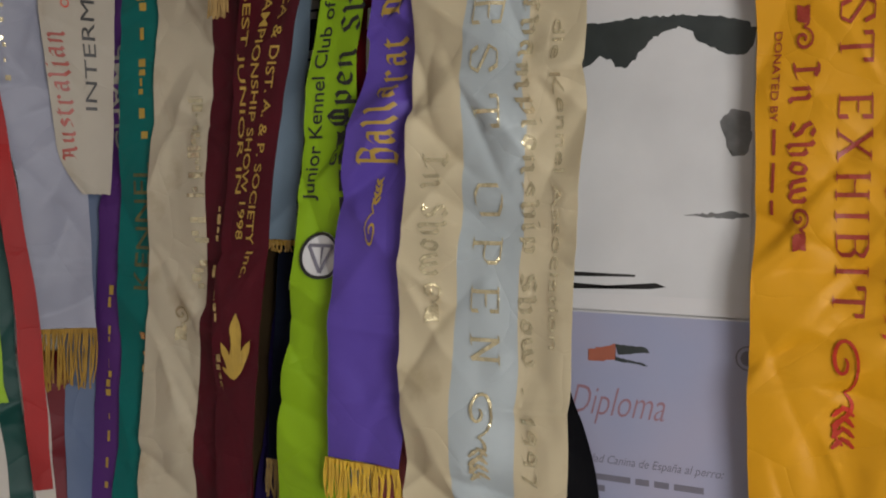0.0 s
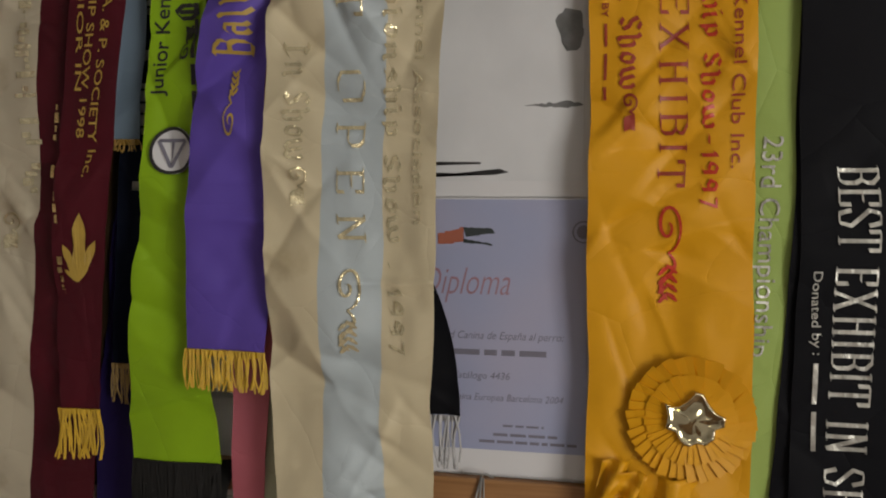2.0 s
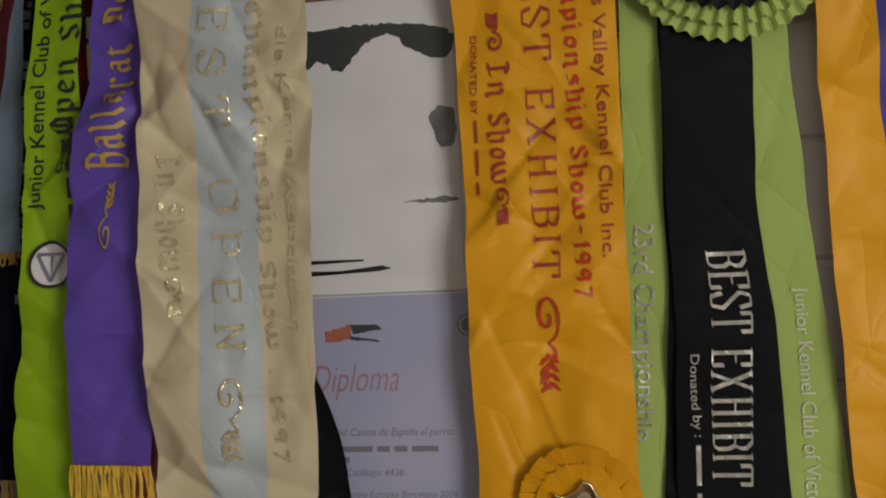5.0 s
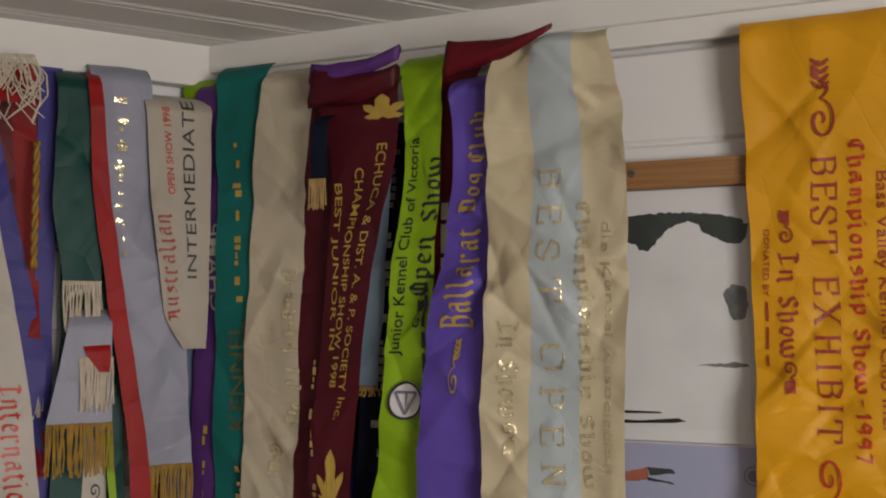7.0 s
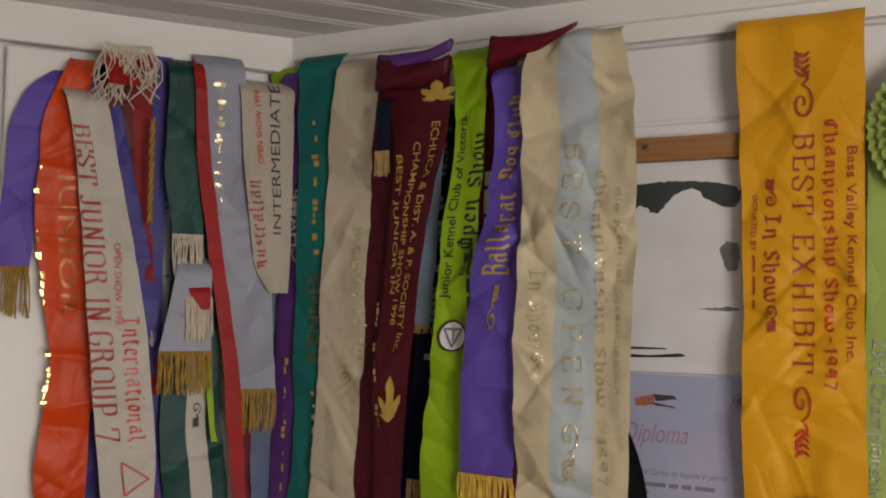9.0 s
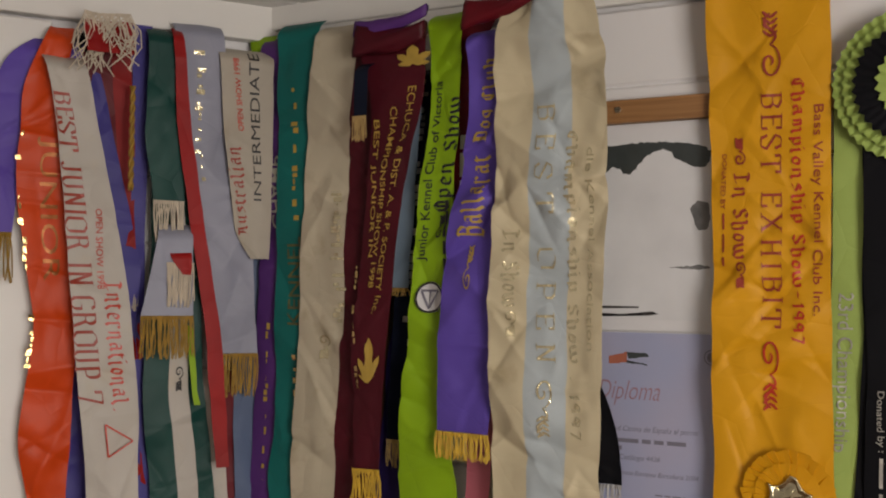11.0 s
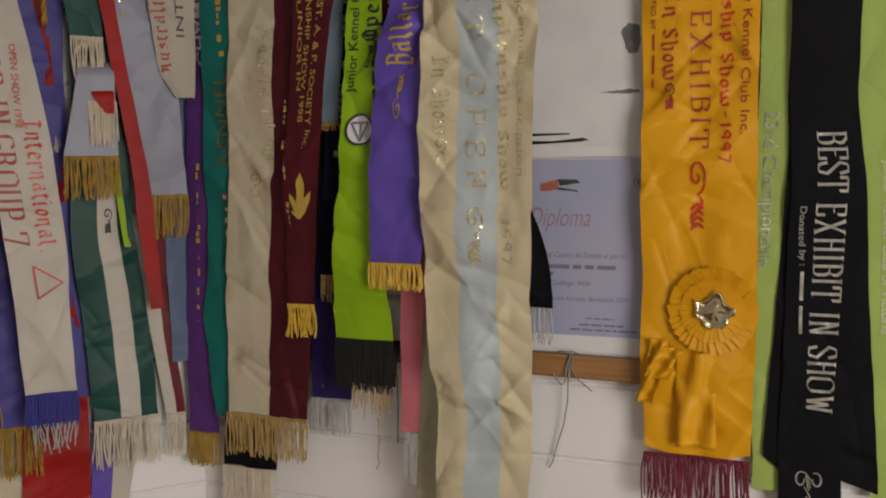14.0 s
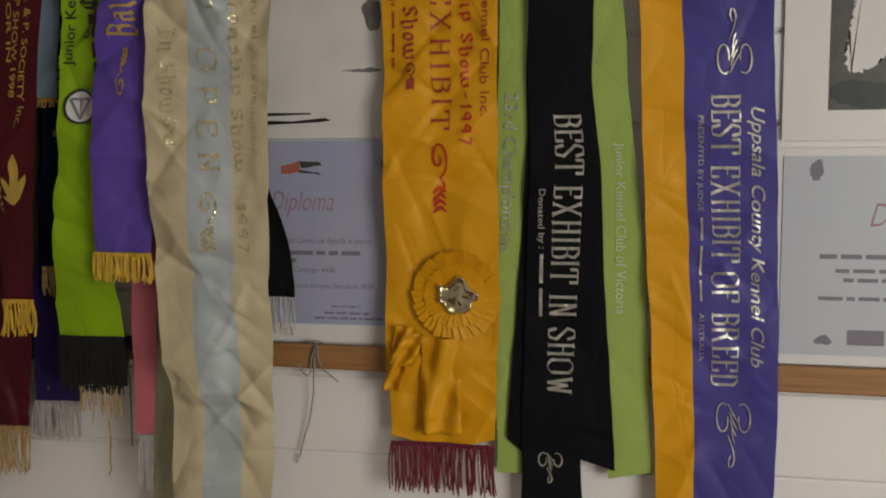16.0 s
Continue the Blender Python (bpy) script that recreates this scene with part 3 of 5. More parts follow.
def batten(z0, z1, u0, u1, label, fall=0.0):
    root = thing("timber_batten", (u0 + 0.2, -0.009, z0), label, "batten", "wall battens")
    bm = box((u0, -0.019, z0), (u1, -0.003, z1), 0.0025)
    bmesh.ops.rotate(bm, verts=bm.verts, cent=(1.05, 0, z0), matrix=Matrix.Rotation(radians(fall), 3, "Y"))
    part("strip", bm, BATTEN, root)
    return root


def screw(root, u, z, d=0.019):
    bm = bmesh.new()
    m = Matrix.Translation((u, -d - 0.0012, z)) @ Matrix.Rotation(radians(90), 4, "X")
    bmesh.ops.create_cone(bm, cap_ends=True, segments=14, radius1=0.0052, radius2=0.0040, depth=0.0028, matrix=m)
    ob = part("screw", bm, STEEL, root, "small pale screw head")
    bm = box((u - 0.003, -d - 0.0032, z - 0.0006), (u + 0.003, -d - 0.0022, z + 0.0006))
    part("slot", bm, INKBLACK, ob)


b_up = batten(2.031, 2.066, 0.42, 1.86, "brown stained timber batten on the wall with a screw")
screw(b_up, 1.001, 2.051)
b_low = batten(1.393, 1.428, 0.42, 1.95, "brown stained timber batten on the wall with string tied to it", 0.55)
screw(b_low, 1.858, 1.402)


# ---- photographs and certificates between the battens ----
def card(name, root, u0, u1, z0, z1, d, mat, label=""):
    return part(name, box((u0, -d, z0), (u1, -d + 0.0012, z1)), mat, root, label)


def flat_type(name, root, text, u0, u1, z0, h, d, ink, shear=0.0, bold=0.0):
    bm = glyphs(text, bold, shear)
    for v in bm.verts:
        v.co = Vector((u0 + (u1 - u0) * v.co.x, -d, z0 + h * v.co.y))
    return part(name, bm, ink, root)


def flat_bars(name, root, u0, u1, z, h, d, ink, seed, words=5):
    rng = random.Random(seed)
    bm, f = bmesh.new(), 0.0
    while f < 0.98:
        g = min(1.0, f + (0.5 + rng.random()) / words)
        vs = [bm.verts.new((u0 + (u1 - u0) * x, -d, y)) for x, y in ((f, z), (g, z), (g, z + h), (f, z + h))]
        bm.faces.new(vs)
        part(name, bm, ink, root)
        bm = bmesh.new()
        f = g + 0.2 / words
    bm.free()


def flat_shape(name, root, pts, d, mat, jag=0.0, seed=1, label=""):
    """A flat printed patch whose outline is roughened between its corners."""
    rng = random.Random(seed)
    bm, out = bmesh.new(), []
    for _ in range(2 if jag >= 0.003 else 0):
        pts = [(p[0] * (1 - f) + q[0] * f, p[1] * (1 - f) + q[1] * f) for p, q in zip(pts, pts[1:] + pts[:1]) for f in (0.25, 0.75)]
    for (a, b), (c, e) in zip(pts, pts[1:] + pts[:1]):
        n = max(1, int(math.hypot(c - a, e - b) / 0.003)) if jag else 1
        for k in range(n):
            f = k / n
            out.append((a + (c - a) * f + jag * (rng.random() - 0.5), b + (e - b) * f + jag * (rng.random() - 0.5)))
    bm.faces.new([bm.verts.new((x, -d, y)) for x, y in out])
    bmesh.ops.triangulate(bm, faces=bm.faces)
    bmesh.ops.recalc_face_normals(bm, faces=bm.faces)
    return part(name, bm, mat, root, label)


photo = thing("photograph", (1.03, -0.004, 1.722), "black and white photo print with a dark corner on white paper", "photograph", "prints on the wall")
card("sheet", photo, 0.925, 1.142, 1.722, 2.030, 0.006, PAPER)
card("print", photo, 0.932, 1.136, 1.738, 2.003, 0.0075, PHOTOWHITE, "pale grey photo print")
flat_shape("dark_patch", photo, [(0.934, 2.001), (1.1355, 2.001), (1.1355, 1.955), (1.085, 1.972), (1.075, 1.992), (1.045, 1.985), (1.026, 1.964), (1.012, 1.952), (0.998, 1.965), (0.988, 1.968), (0.975, 1.955), (0.934, 1.95)], 0.0076, PHOTODARK, 0.003, 4, "dark green-grey print area")
flat_shape("grey_patch", photo, [(1.106, 1.908), (1.1355, 1.914), (1.1355, 1.868), (1.116, 1.870), (1.110, 1.886)], 0.0076, PHOTOMID, 0.004, 8)
flat_shape("dark_streak", photo, [(0.95, 1.741), (1.05, 1.7505), (1.06, 1.747), (1.045, 1.7445), (0.95, 1.748), (0.95, 1.757), (1.02, 1.7545), (0.95, 1.7525)][:5], 0.0079, INKBLACK, 0.0, 9)
flat_shape("dark_streak", photo, [(0.95, 1.7535), (1.03, 1.7555), (1.03, 1.7575), (0.95, 1.7585)], 0.0079, INKBLACK, 0.0, 9)
flat_shape("shadow_streak", photo, [(1.075, 1.815), (1.12, 1.819), (1.1355, 1.815), (1.12, 1.812)], 0.0076, PHOTOMID, 0.002, 11)

dip = thing("diploma", (1.03, -0.004, 1.429), "lilac printed certificate in a clear sleeve above the batten", "certificate", "prints on the wall")
card("sheet", dip, 0.922, 1.144, 1.431, 1.7205, 0.007, PAPER)
card("printed_area", dip, 0.928, 1.142, 1.457, 1.719, 0.0085, DIPLOMA, "lilac-blue printed field")
flat_shape("emblem", dip, [(0.985, 1.683), (1.012, 1.690), (1.012, 1.674), (0.985, 1.672)], 0.00865, plain("orange_print", (0.42, 0.13, 0.08), 0.5, 60), 0.002, 3, "small orange printed emblem")
flat_shape("emblem", dip, [(1.012, 1.690), (1.042, 1.689), (1.046, 1.684), (1.015, 1.680)], 0.00865, PHOTODARK, 0.001, 3)
flat_shape("emblem", dip, [(1.012, 1.678), (1.042, 1.673), (1.044, 1.671), (1.012, 1.674)], 0.00865, PHOTODARK, 0.001, 3)
flat_type("title", dip, "Diploma", 0.968, 1.062, 1.620, 0.030, 0.00868, INKROSE, 0.35, -0.008)
flat_type("line", dip, "Real Sociedad Canina de España al perro:", 0.945, 1.118, 1.5735, 0.0085, 0.00868, INKGREY, 0.3)
flat_bars("name_line", dip, 0.955, 1.100, 1.5565, 0.006, 0.00868, INKGREY, 2, 6)
flat_bars("name_line", dip, 0.960, 1.005, 1.5455, 0.006, 0.00868, INKGREY, 3, 2)
flat_type("line", dip, "Nº Catálogo 4436", 0.985, 1.062, 1.5315, 0.0078, 0.00868, INKGREY, 0.2)
flat_type("line", dip, "Exposición Canina Europea Barcelona 2004", 0.952, 1.118, 1.509, 0.0075, 0.00868, INKGREY, 0.25)
flat_bars("signature", dip, 1.055, 1.098, 1.482, 0.0022, 0.00868, INKGREY, 4, 3)
flat_bars("signature", dip, 1.045, 1.112, 1.472, 0.003, 0.00868, INKGREY, 5, 5)
flat_bars("signature", dip, 1.030, 1.132, 1.4645, 0.003, 0.00868, INKGREY, 6, 8)
seal = bmesh.new()
for r0, r1 in ((0.0115, 0.0100), (0.007, 0.0)):
    a = [seal.verts.new((1.137 + r0 * math.cos(k * math.pi / 12), -0.0087, 1.686 + r0 * math.sin(k * math.pi / 12))) for k in range(24)]
    b = [seal.verts.new((1.137 + r1 * math.cos(k * math.pi / 12), -0.0087, 1.686 + r1 * math.sin(k * math.pi / 12))) for k in range(24)] if r1 else None
    if b:
        for k in range(24):
            seal.faces.new((a[k], a[(k + 1) % 24], b[(k + 1) % 24], b[k]))
    else:
        seal.faces.new(a)
part("seal", seal, INKGREY, dip, "round blue-grey printed seal")

photo2 = thing("photograph", (1.78, -0.004, 1.722), "photo print with a dark grey picture on white paper", "photograph", "prints on the wall")
card("sheet", photo2, 1.665, 1.90, 1.722, 2.030, 0.006, PAPER)
card("print", photo2, 1.721, 1.885, 1.760, 2.00, 0.0075, PHOTODIM, "mottled dark grey photo print")
flat_shape("pale_patch", photo2, [(1.735, 1.80), (1.78, 1.815), (1.80, 1.86), (1.79, 1.92), (1.76, 1.95), (1.745, 1.88)], 0.0076, PHOTOGREY, 0.006, 3)
flat_shape("dark_patch", photo2, [(1.722, 1.761), (1.884, 1.761), (1.884, 1.80), (1.80, 1.79), (1.722, 1.80)], 0.0076, PHOTODARK, 0.004, 5)
dip2 = thing("diploma", (1.78, -0.004, 1.429), "pale blue printed certificate in a clear sleeve above the batten", "certificate", "prints on the wall")
card("sheet", dip2, 1.66, 1.90, 1.431, 1.712, 0.007, PAPER)
card("printed_area", dip2, 1.668, 1.898, 1.444, 1.702, 0.0085, PALEDIPLOMA, "pale blue printed field")
flat_type("title", dip2, "Diploma", 1.775, 1.880, 1.612, 0.032, 0.00868, INKROSE, 0.35, -0.008)
flat_bars("line", dip2, 1.715, 1.870, 1.570, 0.006, 0.00868, INKGREY, 12, 7)
flat_bars("name_line", dip2, 1.735, 1.870, 1.552, 0.005, 0.00868, INKGREY, 13, 6)
flat_bars("name_line", dip2, 1.745, 1.850, 1.540, 0.005, 0.00868, INKGREY, 14, 5)
flat_bars("line", dip2, 1.715, 1.860, 1.516, 0.005, 0.00868, INKGREY, 15, 7)
flat_shape("emblem", dip2, [(1.703, 1.695), (1.712, 1.699), (1.718, 1.690), (1.714, 1.672), (1.704, 1.670), (1.699, 1.682)], 0.00865, INKGREY, 0.003, 4)
flat_shape("emblem", dip2, [(1.705, 1.458), (1.722, 1.474), (1.740, 1.458)], 0.00865, INKGREY, 0.003, 4)
card("stamp", dip2, 1.752, 1.797, 1.458, 1.478, 0.0090, INKGREY)

for o in (photo2, dip2):
    o.location.z -= 0.008

cord = bmesh.new()
tube(cord, [(1.035, -0.02, 1.432), (1.03, -0.024, 1.41), (1.027, -0.022, 1.388), (1.02, -0.018, 1.382), (1.013, -0.02, 1.39), (1.008, -0.021, 1.40)], 0.0013)
tube(cord, [(1.012, -0.006, 1.43), (1.022, -0.021, 1.4335), (1.04, -0.022, 1.4345), (1.047, -0.018, 1.43)], 0.0013)
tube(cord, [(1.037, -0.02, 1.430), (1.038, -0.023, 1.41), (1.045, -0.022, 1.395), (1.062, -0.022, 1.382), (1.068, -0.02, 1.376)], 0.0011)
tube(cord, [(1.032, -0.022, 1.40), (1.03, -0.018, 1.36), (1.022, -0.012, 1.32), (1.01, -0.009, 1.285), (1.004, -0.008, 1.262), (0.998, -0.008, 1.25)], 0.0012)
tube(cord, [(1.035, -0.022, 1.43), (1.034, -0.024, 1.405), (1.033, -0.022, 1.39)], 0.0013)
tagged(part("string", cord, STRING, smooth=True), "grey string tied round the timber batten", "string")

# ---- ribbons on the lined wall ----
d, r = sash("award_ribbon", "brown", "A", 0.026, [(2.036, 0.581, 0.676), (1.531, 0.57, 0.654), (1.392, 0.583, 0.654)], [(0, 1, BROWN)], "brown ribbon hanging behind the others", amp=0.0015)
part("fringe", fringe(d, 0.1, 0.6, d.z1, 0.05, 81), FR_TAN, r, "tan yarn fringe")
d, r = sash("award_ribbon", "navy", "A", 0.046, [(2.14, 0.663, 0.709), (1.85, 0.64, 0.689), (1.56, 0.625, 0.677), (1.538, 0.626, 0.679)], [(0, 1, NAVY)], "dark navy ribbon with glittering foil print", amp=0.002)
bars("foil_print", d, (d.z0 - 0.02, d.z1 + 0.14, 0.35, 0.8, 0), FOILWHITE, r, 3, 32)
part("fringe", fringe(d, 0.0, 0.8, d.z1, 0.045, 82), FR_TAN, r, "tan yarn fringe")
d, r = sash("award_ribbon", "indigo", "A", 0.032, [(2.033, 0.66, 0.691), (1.46, 0.594, 0.669), (1.332, 0.594, 0.667)], [(0, 1, INDIGO)], "indigo ribbon with a silver fringe", amp=0.002)
part("fringe", fringe(d, 0, 1, d.z1, 0.062, 83), FR_GREY, r, "silver grey yarn fringe")
d, r = sash("award_ribbon", "lightblue", "A", 0.055, [(2.122, 0.637, 0.689), (1.868, 0.627, 0.673), (1.782, 0.617, 0.665)], [(0, 1, LIGHTB)], "short light blue ribbon with a gold fringe", amp=0.002)
part("fringe", fringe(d, 0, 1, d.z1, 0.014, 84), FR_GOLD, r, "gold yarn fringe")
d, r = sash("award_ribbon", "pink", "A", 0.078, [(2.019, 0.798, 0.862), (1.556, 0.783, 0.826), (1.302, 0.781, 0.81)], [(0, 1, PINK)], "narrow pink ribbon with a grey tassel", amp=0.002)
part("fringe", fringe(d, 0.3, 0.95, d.z1, 0.085, 85, 0.5, 1.3), FR_GREY, r, "grey yarn tassel")
d, r = sash("award_ribbon", "black_small", "A", 0.065, [(2.02, 0.91, 0.95), (1.659, 0.94, 0.985), (1.584, 0.962, 1.013), (1.504, 0.977, 1.022)], [(0, 1, BLACK)], "short black ribbon with a silver fringe")
part("fringe", fringe(d, 0, 1, d.z1, 0.055, 86), FR_GREY, r, "silver yarn fringe")
d, r = sash("award_ribbon", "sage_back", "A", 0.066, [(2.145, 0.828, 0.97), (1.548, 0.803, 0.943), (1.54, 0.802, 0.944), (1.342, 0.797, 0.915), (1.172, 0.799, 0.894)], [(0, 1, SAGEDULL)], "dull sage ribbon hanging behind a wide ivory one", amp=0.003)
part("fringe", fringe(d, 0, 1, d.z1, 0.075, 87, 0.6), FR_TAN, r, "tan yarn fringe")

d, r = sash("award_ribbon", "aubergine", "A", 0.05, [(2.224, 0.359, 0.42), (1.995, 0.374, 0.423), (1.712, 0.363, 0.413), (1.656, 0.363, 0.415), (1.418, 0.353, 0.413), (1.256, 0.355, 0.416)], [(0, 1, AUBERGINE)], "narrow purple ribbon with a gold fringe", amp=0.002)
lettering("foil_print", d, "CHAMP", (1.883, 2.01, 0.453, 0.857, -0.152), FOILWHITE, r, 0.01)
bars("foil_print", d, (1.72, 1.45, 0.4, 0.6, 0), INKGOLD, r, 5, 16)
part("fringe", fringe(d, 0, 1, d.z1, 0.062, 88, 0.4, 1.6), FR_GOLD, r, "gold yarn fringe")
d, r = sash("award_ribbon", "teal", "A", 0.06, [(2.242, 0.403, 0.489), (2.04, 0.409, 0.482), (1.754, 0.408, 0.477), (1.52, 0.416, 0.47), (1.5, 0.392, 0.472), (1.291, 0.421, 0.474)], [(0, 1, TEALC)], "narrow teal ribbon with worn gold foil print", amp=0.002)
lettering("foil_print", d, "KENNEL", (1.718, 1.868, 0.806, 0.386, -0.089), INKWORN, r, 0.0)
bars("foil_print", d, (1.896, 2.136, 0.697, 0.387, -0.118), INKGOLD, r, 8, 14)
bars("foil_print", d, (1.504, 1.689, 0.925, 0.576, -0.142), FOILGOLD, r, 9, 14)

d, r = sash("award_ribbon", "cream", "A", 0.072, [(2.228, 0.492, 0.645), (2.033, 0.474, 0.643), (1.757, 0.466, 0.634), (1.62, 0.464, 0.625), (1.504, 0.454, 0.623), (1.303, 0.455, 0.606)], [(0, 0.52, CREAM), (0.52, 1, BURGUNDY)], "wide cream and burgundy ribbon with a tan fringe", amp=0.0032)
bars("foil_print", d, (1.704, 1.941, 0.598, 0.374, -0.078), FOILPALE, r, 10, 24)
flourish("ornament", d, (1.706, 1.665, 0.21, 0.415, 0.013), FOILPALE, r)
part("fringe", fringe(d, -0.02, 1.02, d.z1, 0.075, 89), FR_TAN, r, "tan yarn fringe")
d, r = sash("award_ribbon", "burgundy", "A", 0.092, [(2.198, 0.581, 0.716), (2.079, 0.618, 0.713), (1.938, 0.61, 0.673), (1.716, 0.586, 0.648), (1.622, 0.585, 0.64), (1.495, 0.59, 0.636)], [(0, 1, BURGUNDY)], "burgundy ribbon with gold print and a yellow fringe", amp=0.0026)
lettering("gold_print", d, "ECHUCA & DIST. A. & P. SOCIETY Inc.", (2.099, 1.741, 0.73, 0.887, -0.21), INKGOLD, r, 0.004)
lettering("gold_print", d, "CHAMPIONSHIP SHOW 1998", (2.069, 1.782, 0.394, 0.536, -0.059), INKGOLD, r, 0.004)
lettering("gold_print", d, "BEST JUNIOR IN", (2.05, 1.831, 0.053, 0.178, 0.18), INKGOLD, r, 0.004)
bars("foil_print", d, (1.831, 1.618, -0.199, -0.039, 0.306), FOILGOLD, r, 12, 14)


def leaf(name, d, root, s, z, size, ink, lobes, plump=0.24):
    """A printed sprig: three lobed leaves on a stem."""
    bm = bmesh.new()
    for turn, ln in lobes:
        rim = []
        for k in range(14):
            f = k / 13
            w = math.sin(math.pi * f) * plump * (1 + 0.25 * math.sin(9 * f))
            rim.append((f * ln, w * ln))
        loop = rim + [(a, -b) for a, b in rim[-2:0:-1]]
        vs = []
        for a, b in loop:
            x, y = a * math.sin(turn) + b * math.cos(turn), a * math.cos(turn) - b * math.sin(turn)
            width = 0.065
            vs.append(bm.verts.new(d.place(s + x * size / width, z + y * size, 0.0024)))
        bm.faces.new(vs)
    bmesh.ops.triangulate(bm, faces=bm.faces)
    return part(name, bm, ink, root, "gold printed leaf ornament")


leaf("leaf_print", d, r, *(0.829, 2.134), 0.030, INKGOLD, ((0.0, 1.0), (0.75, 0.8), (-0.75, 0.8), (1.5, 0.55), (-1.5, 0.55)))
leaf("leaf_print", d, r, *(0.52, 1.630), 0.068, INKGOLD, ((0.02, 1.08), (0.42, 0.72), (-0.46, 0.66), (-0.95, 0.34)), 0.13)
part("fringe", fringe(d, -0.05, 1.05, d.z1, 0.055, 90, 1.6, 1.3), FR_YELLOW, r, "yellow yarn fringe")

d, r = sash("award_ribbon", "navy_short", "A", 0.112, [(2.152, 0.597, 0.622), (2.055, 0.594, 0.618)], [(0, 1, NAVY)], "short narrow navy ribbon with a tan fringe over a burgundy one", amp=0.001)
part("fringe", fringe(d, 0, 1, d.z1, 0.042, 96, 0.4, 1.5), FR_TAN, r, "tan yarn fringe")
d, r = sash("award_ribbon", "red", "A", 0.07, [(2.224, 0.749, 0.834), (2.154, 0.766, 0.802), (2.024, 0.753, 0.79), (1.798, 0.746, 0.788)], [(0, 1, DEEPRED)], "dark red ribbon tucked behind a violet one", amp=0.002)
bars("pale_print", d, (2.02, 1.86, 0.25, 0.7, 0), INKPALE, r, 14, 5)
d, r = sash("award_ribbon", "lime", "A", 0.085, [(2.221, 0.71, 0.772), (2.066, 0.72, 0.77), (1.867, 0.692, 0.755), (1.746, 0.689, 0.745), (1.591, 0.672, 0.747), (1.58, 0.669, 0.758), (1.442, 0.671, 0.772)], [(0, 1, LIME)], "lime green ribbon with black print and a black fringe", amp=0.0042)
lettering("black_print", d, "Junior Kennel Club of Victoria", (1.824, 2.106, 0.348, 0.084, 0.04), INKBLACK, r, 0.008)
lettering("black_print", d, "Open Show", (1.901, 2.077, 0.876, 0.464, 0.2), INKBLACK, r, 0.022, style="blackletter")
flourish("ornament", d, (1.858, 1.894, 0.884, 0.58, -0.064), INKBLACK, r)
bars("black_print", d, (1.781, 1.918, 1.122, 0.967, -0.22), INKBLACK, r, 15, 4)


def badge(d, root, s, z, radius):
    """A woven club badge: dark rim, pale ground and a triangular device."""
    width = 0.06

    def disc(r0, r1, mat, name, off, parent):
        bm = bmesh.new()
        a = [bm.verts.new(d.place(s + r0 * math.cos(k * math.pi / 14) / width, z + r0 * math.sin(k * math.pi / 14), off)) for k in range(28)]
        if r1:
            b = [bm.verts.new(d.place(s + r1 * math.cos(k * math.pi / 14) / width, z + r1 * math.sin(k * math.pi / 14), off)) for k in range(28)]
            for k in range(28):
                bm.faces.new((a[k], a[(k + 1) % 28], b[(k + 1) % 28], b[k]))
        else:
            hub = bm.verts.new(d.place(s, z, off))
            for k in range(28):
                bm.faces.new((a[k], a[(k + 1) % 28], hub))
        return part(name, bm, mat, parent)

    back = disc(radius, 0, PAPER, "badge", 0.0035, root)
    back["label"] = "round woven club badge with a black rim"
    disc(radius, radius * 0.86, INKBLACK, "rim", 0.0052, back)
    bm = bmesh.new()
    tri = [(-0.62, 0.42), (0.62, 0.42), (0.0, -0.72)]
    for (a, b), (c, e) in zip(tri, tri[1:] + tri[:1]):
        n = Vector((e - b, a - c)).normalized() * 0.07
        vs = [bm.verts.new(d.place(s + x * radius / width, z + y * radius, 0.0054)) for x, y in ((a + n.x, b + n.y), (c + n.x, e + n.y), (c - n.x, e - n.y), (a - n.x, b - n.y))]
        bm.faces.new(vs)
    vs = [bm.verts.new(d.place(s + x * radius / width, z + y * radius, 0.0054)) for x, y in ((-0.08, 0.4), (0.08, 0.4), (0.0, -0.55))]
    bm.faces.new(vs)
    part("device", bm, INKGREY, back)


badge(d, r, *(0.584, 1.768), 0.0245)
part("fringe_band", panel(Drape("A", 0.079, [(1.437, 0.676, 0.776), (1.372, 0.678, 0.775)], 0.003, 61), 0, 1), FR_BLACK, r, "thick black yarn fringe band")
part("fringe", fringe(d, 0.0, 1.0, d.z1 + 0.002, 0.085, 91, 0.9, 2.6, 0.01, 0.25), FR_BLACK, r, "black yarn fringe")
part("fringe_end", fringe(d, 0.3, 0.95, d.z1 - 0.07, 0.055, 92, 0.6, 0.5, 0.002, 0.5), FR_GOLD, r, "gold fringe ends")

d, r = sash("award_ribbon", "violet", "A", 0.104, [(2.182, 0.79, 0.844), (2.058, 0.798, 0.848), (1.866, 0.764, 0.835), (1.836, 0.755, 0.833), (1.57, 0.745, 0.836), (1.567, 0.746, 0.833)], [(0, 1, VIOLET)], "violet ribbon with gold print and a yellow fringe", amp=0.0055)
lettering("gold_print", d, "Ballarat", (1.859, 1.983, 0.745, 0.277, -0.053), INKGOLD, r, 0.02, style="blackletter")
lettering("gold_print", d, "Dog Club", (2.001, 2.126, 0.66, 0.248, 0.229), INKGOLD, r, 0.02, style="blackletter")
flourish("ornament", d, (1.775, 1.845, 0.646, 0.448, -0.036), INKGOLD, r)
part("fringe", fringe(d, -0.02, 1.02, d.z1, 0.042, 93, 1.0, 1.5), FR_YELLOW, r, "yellow yarn fringe")

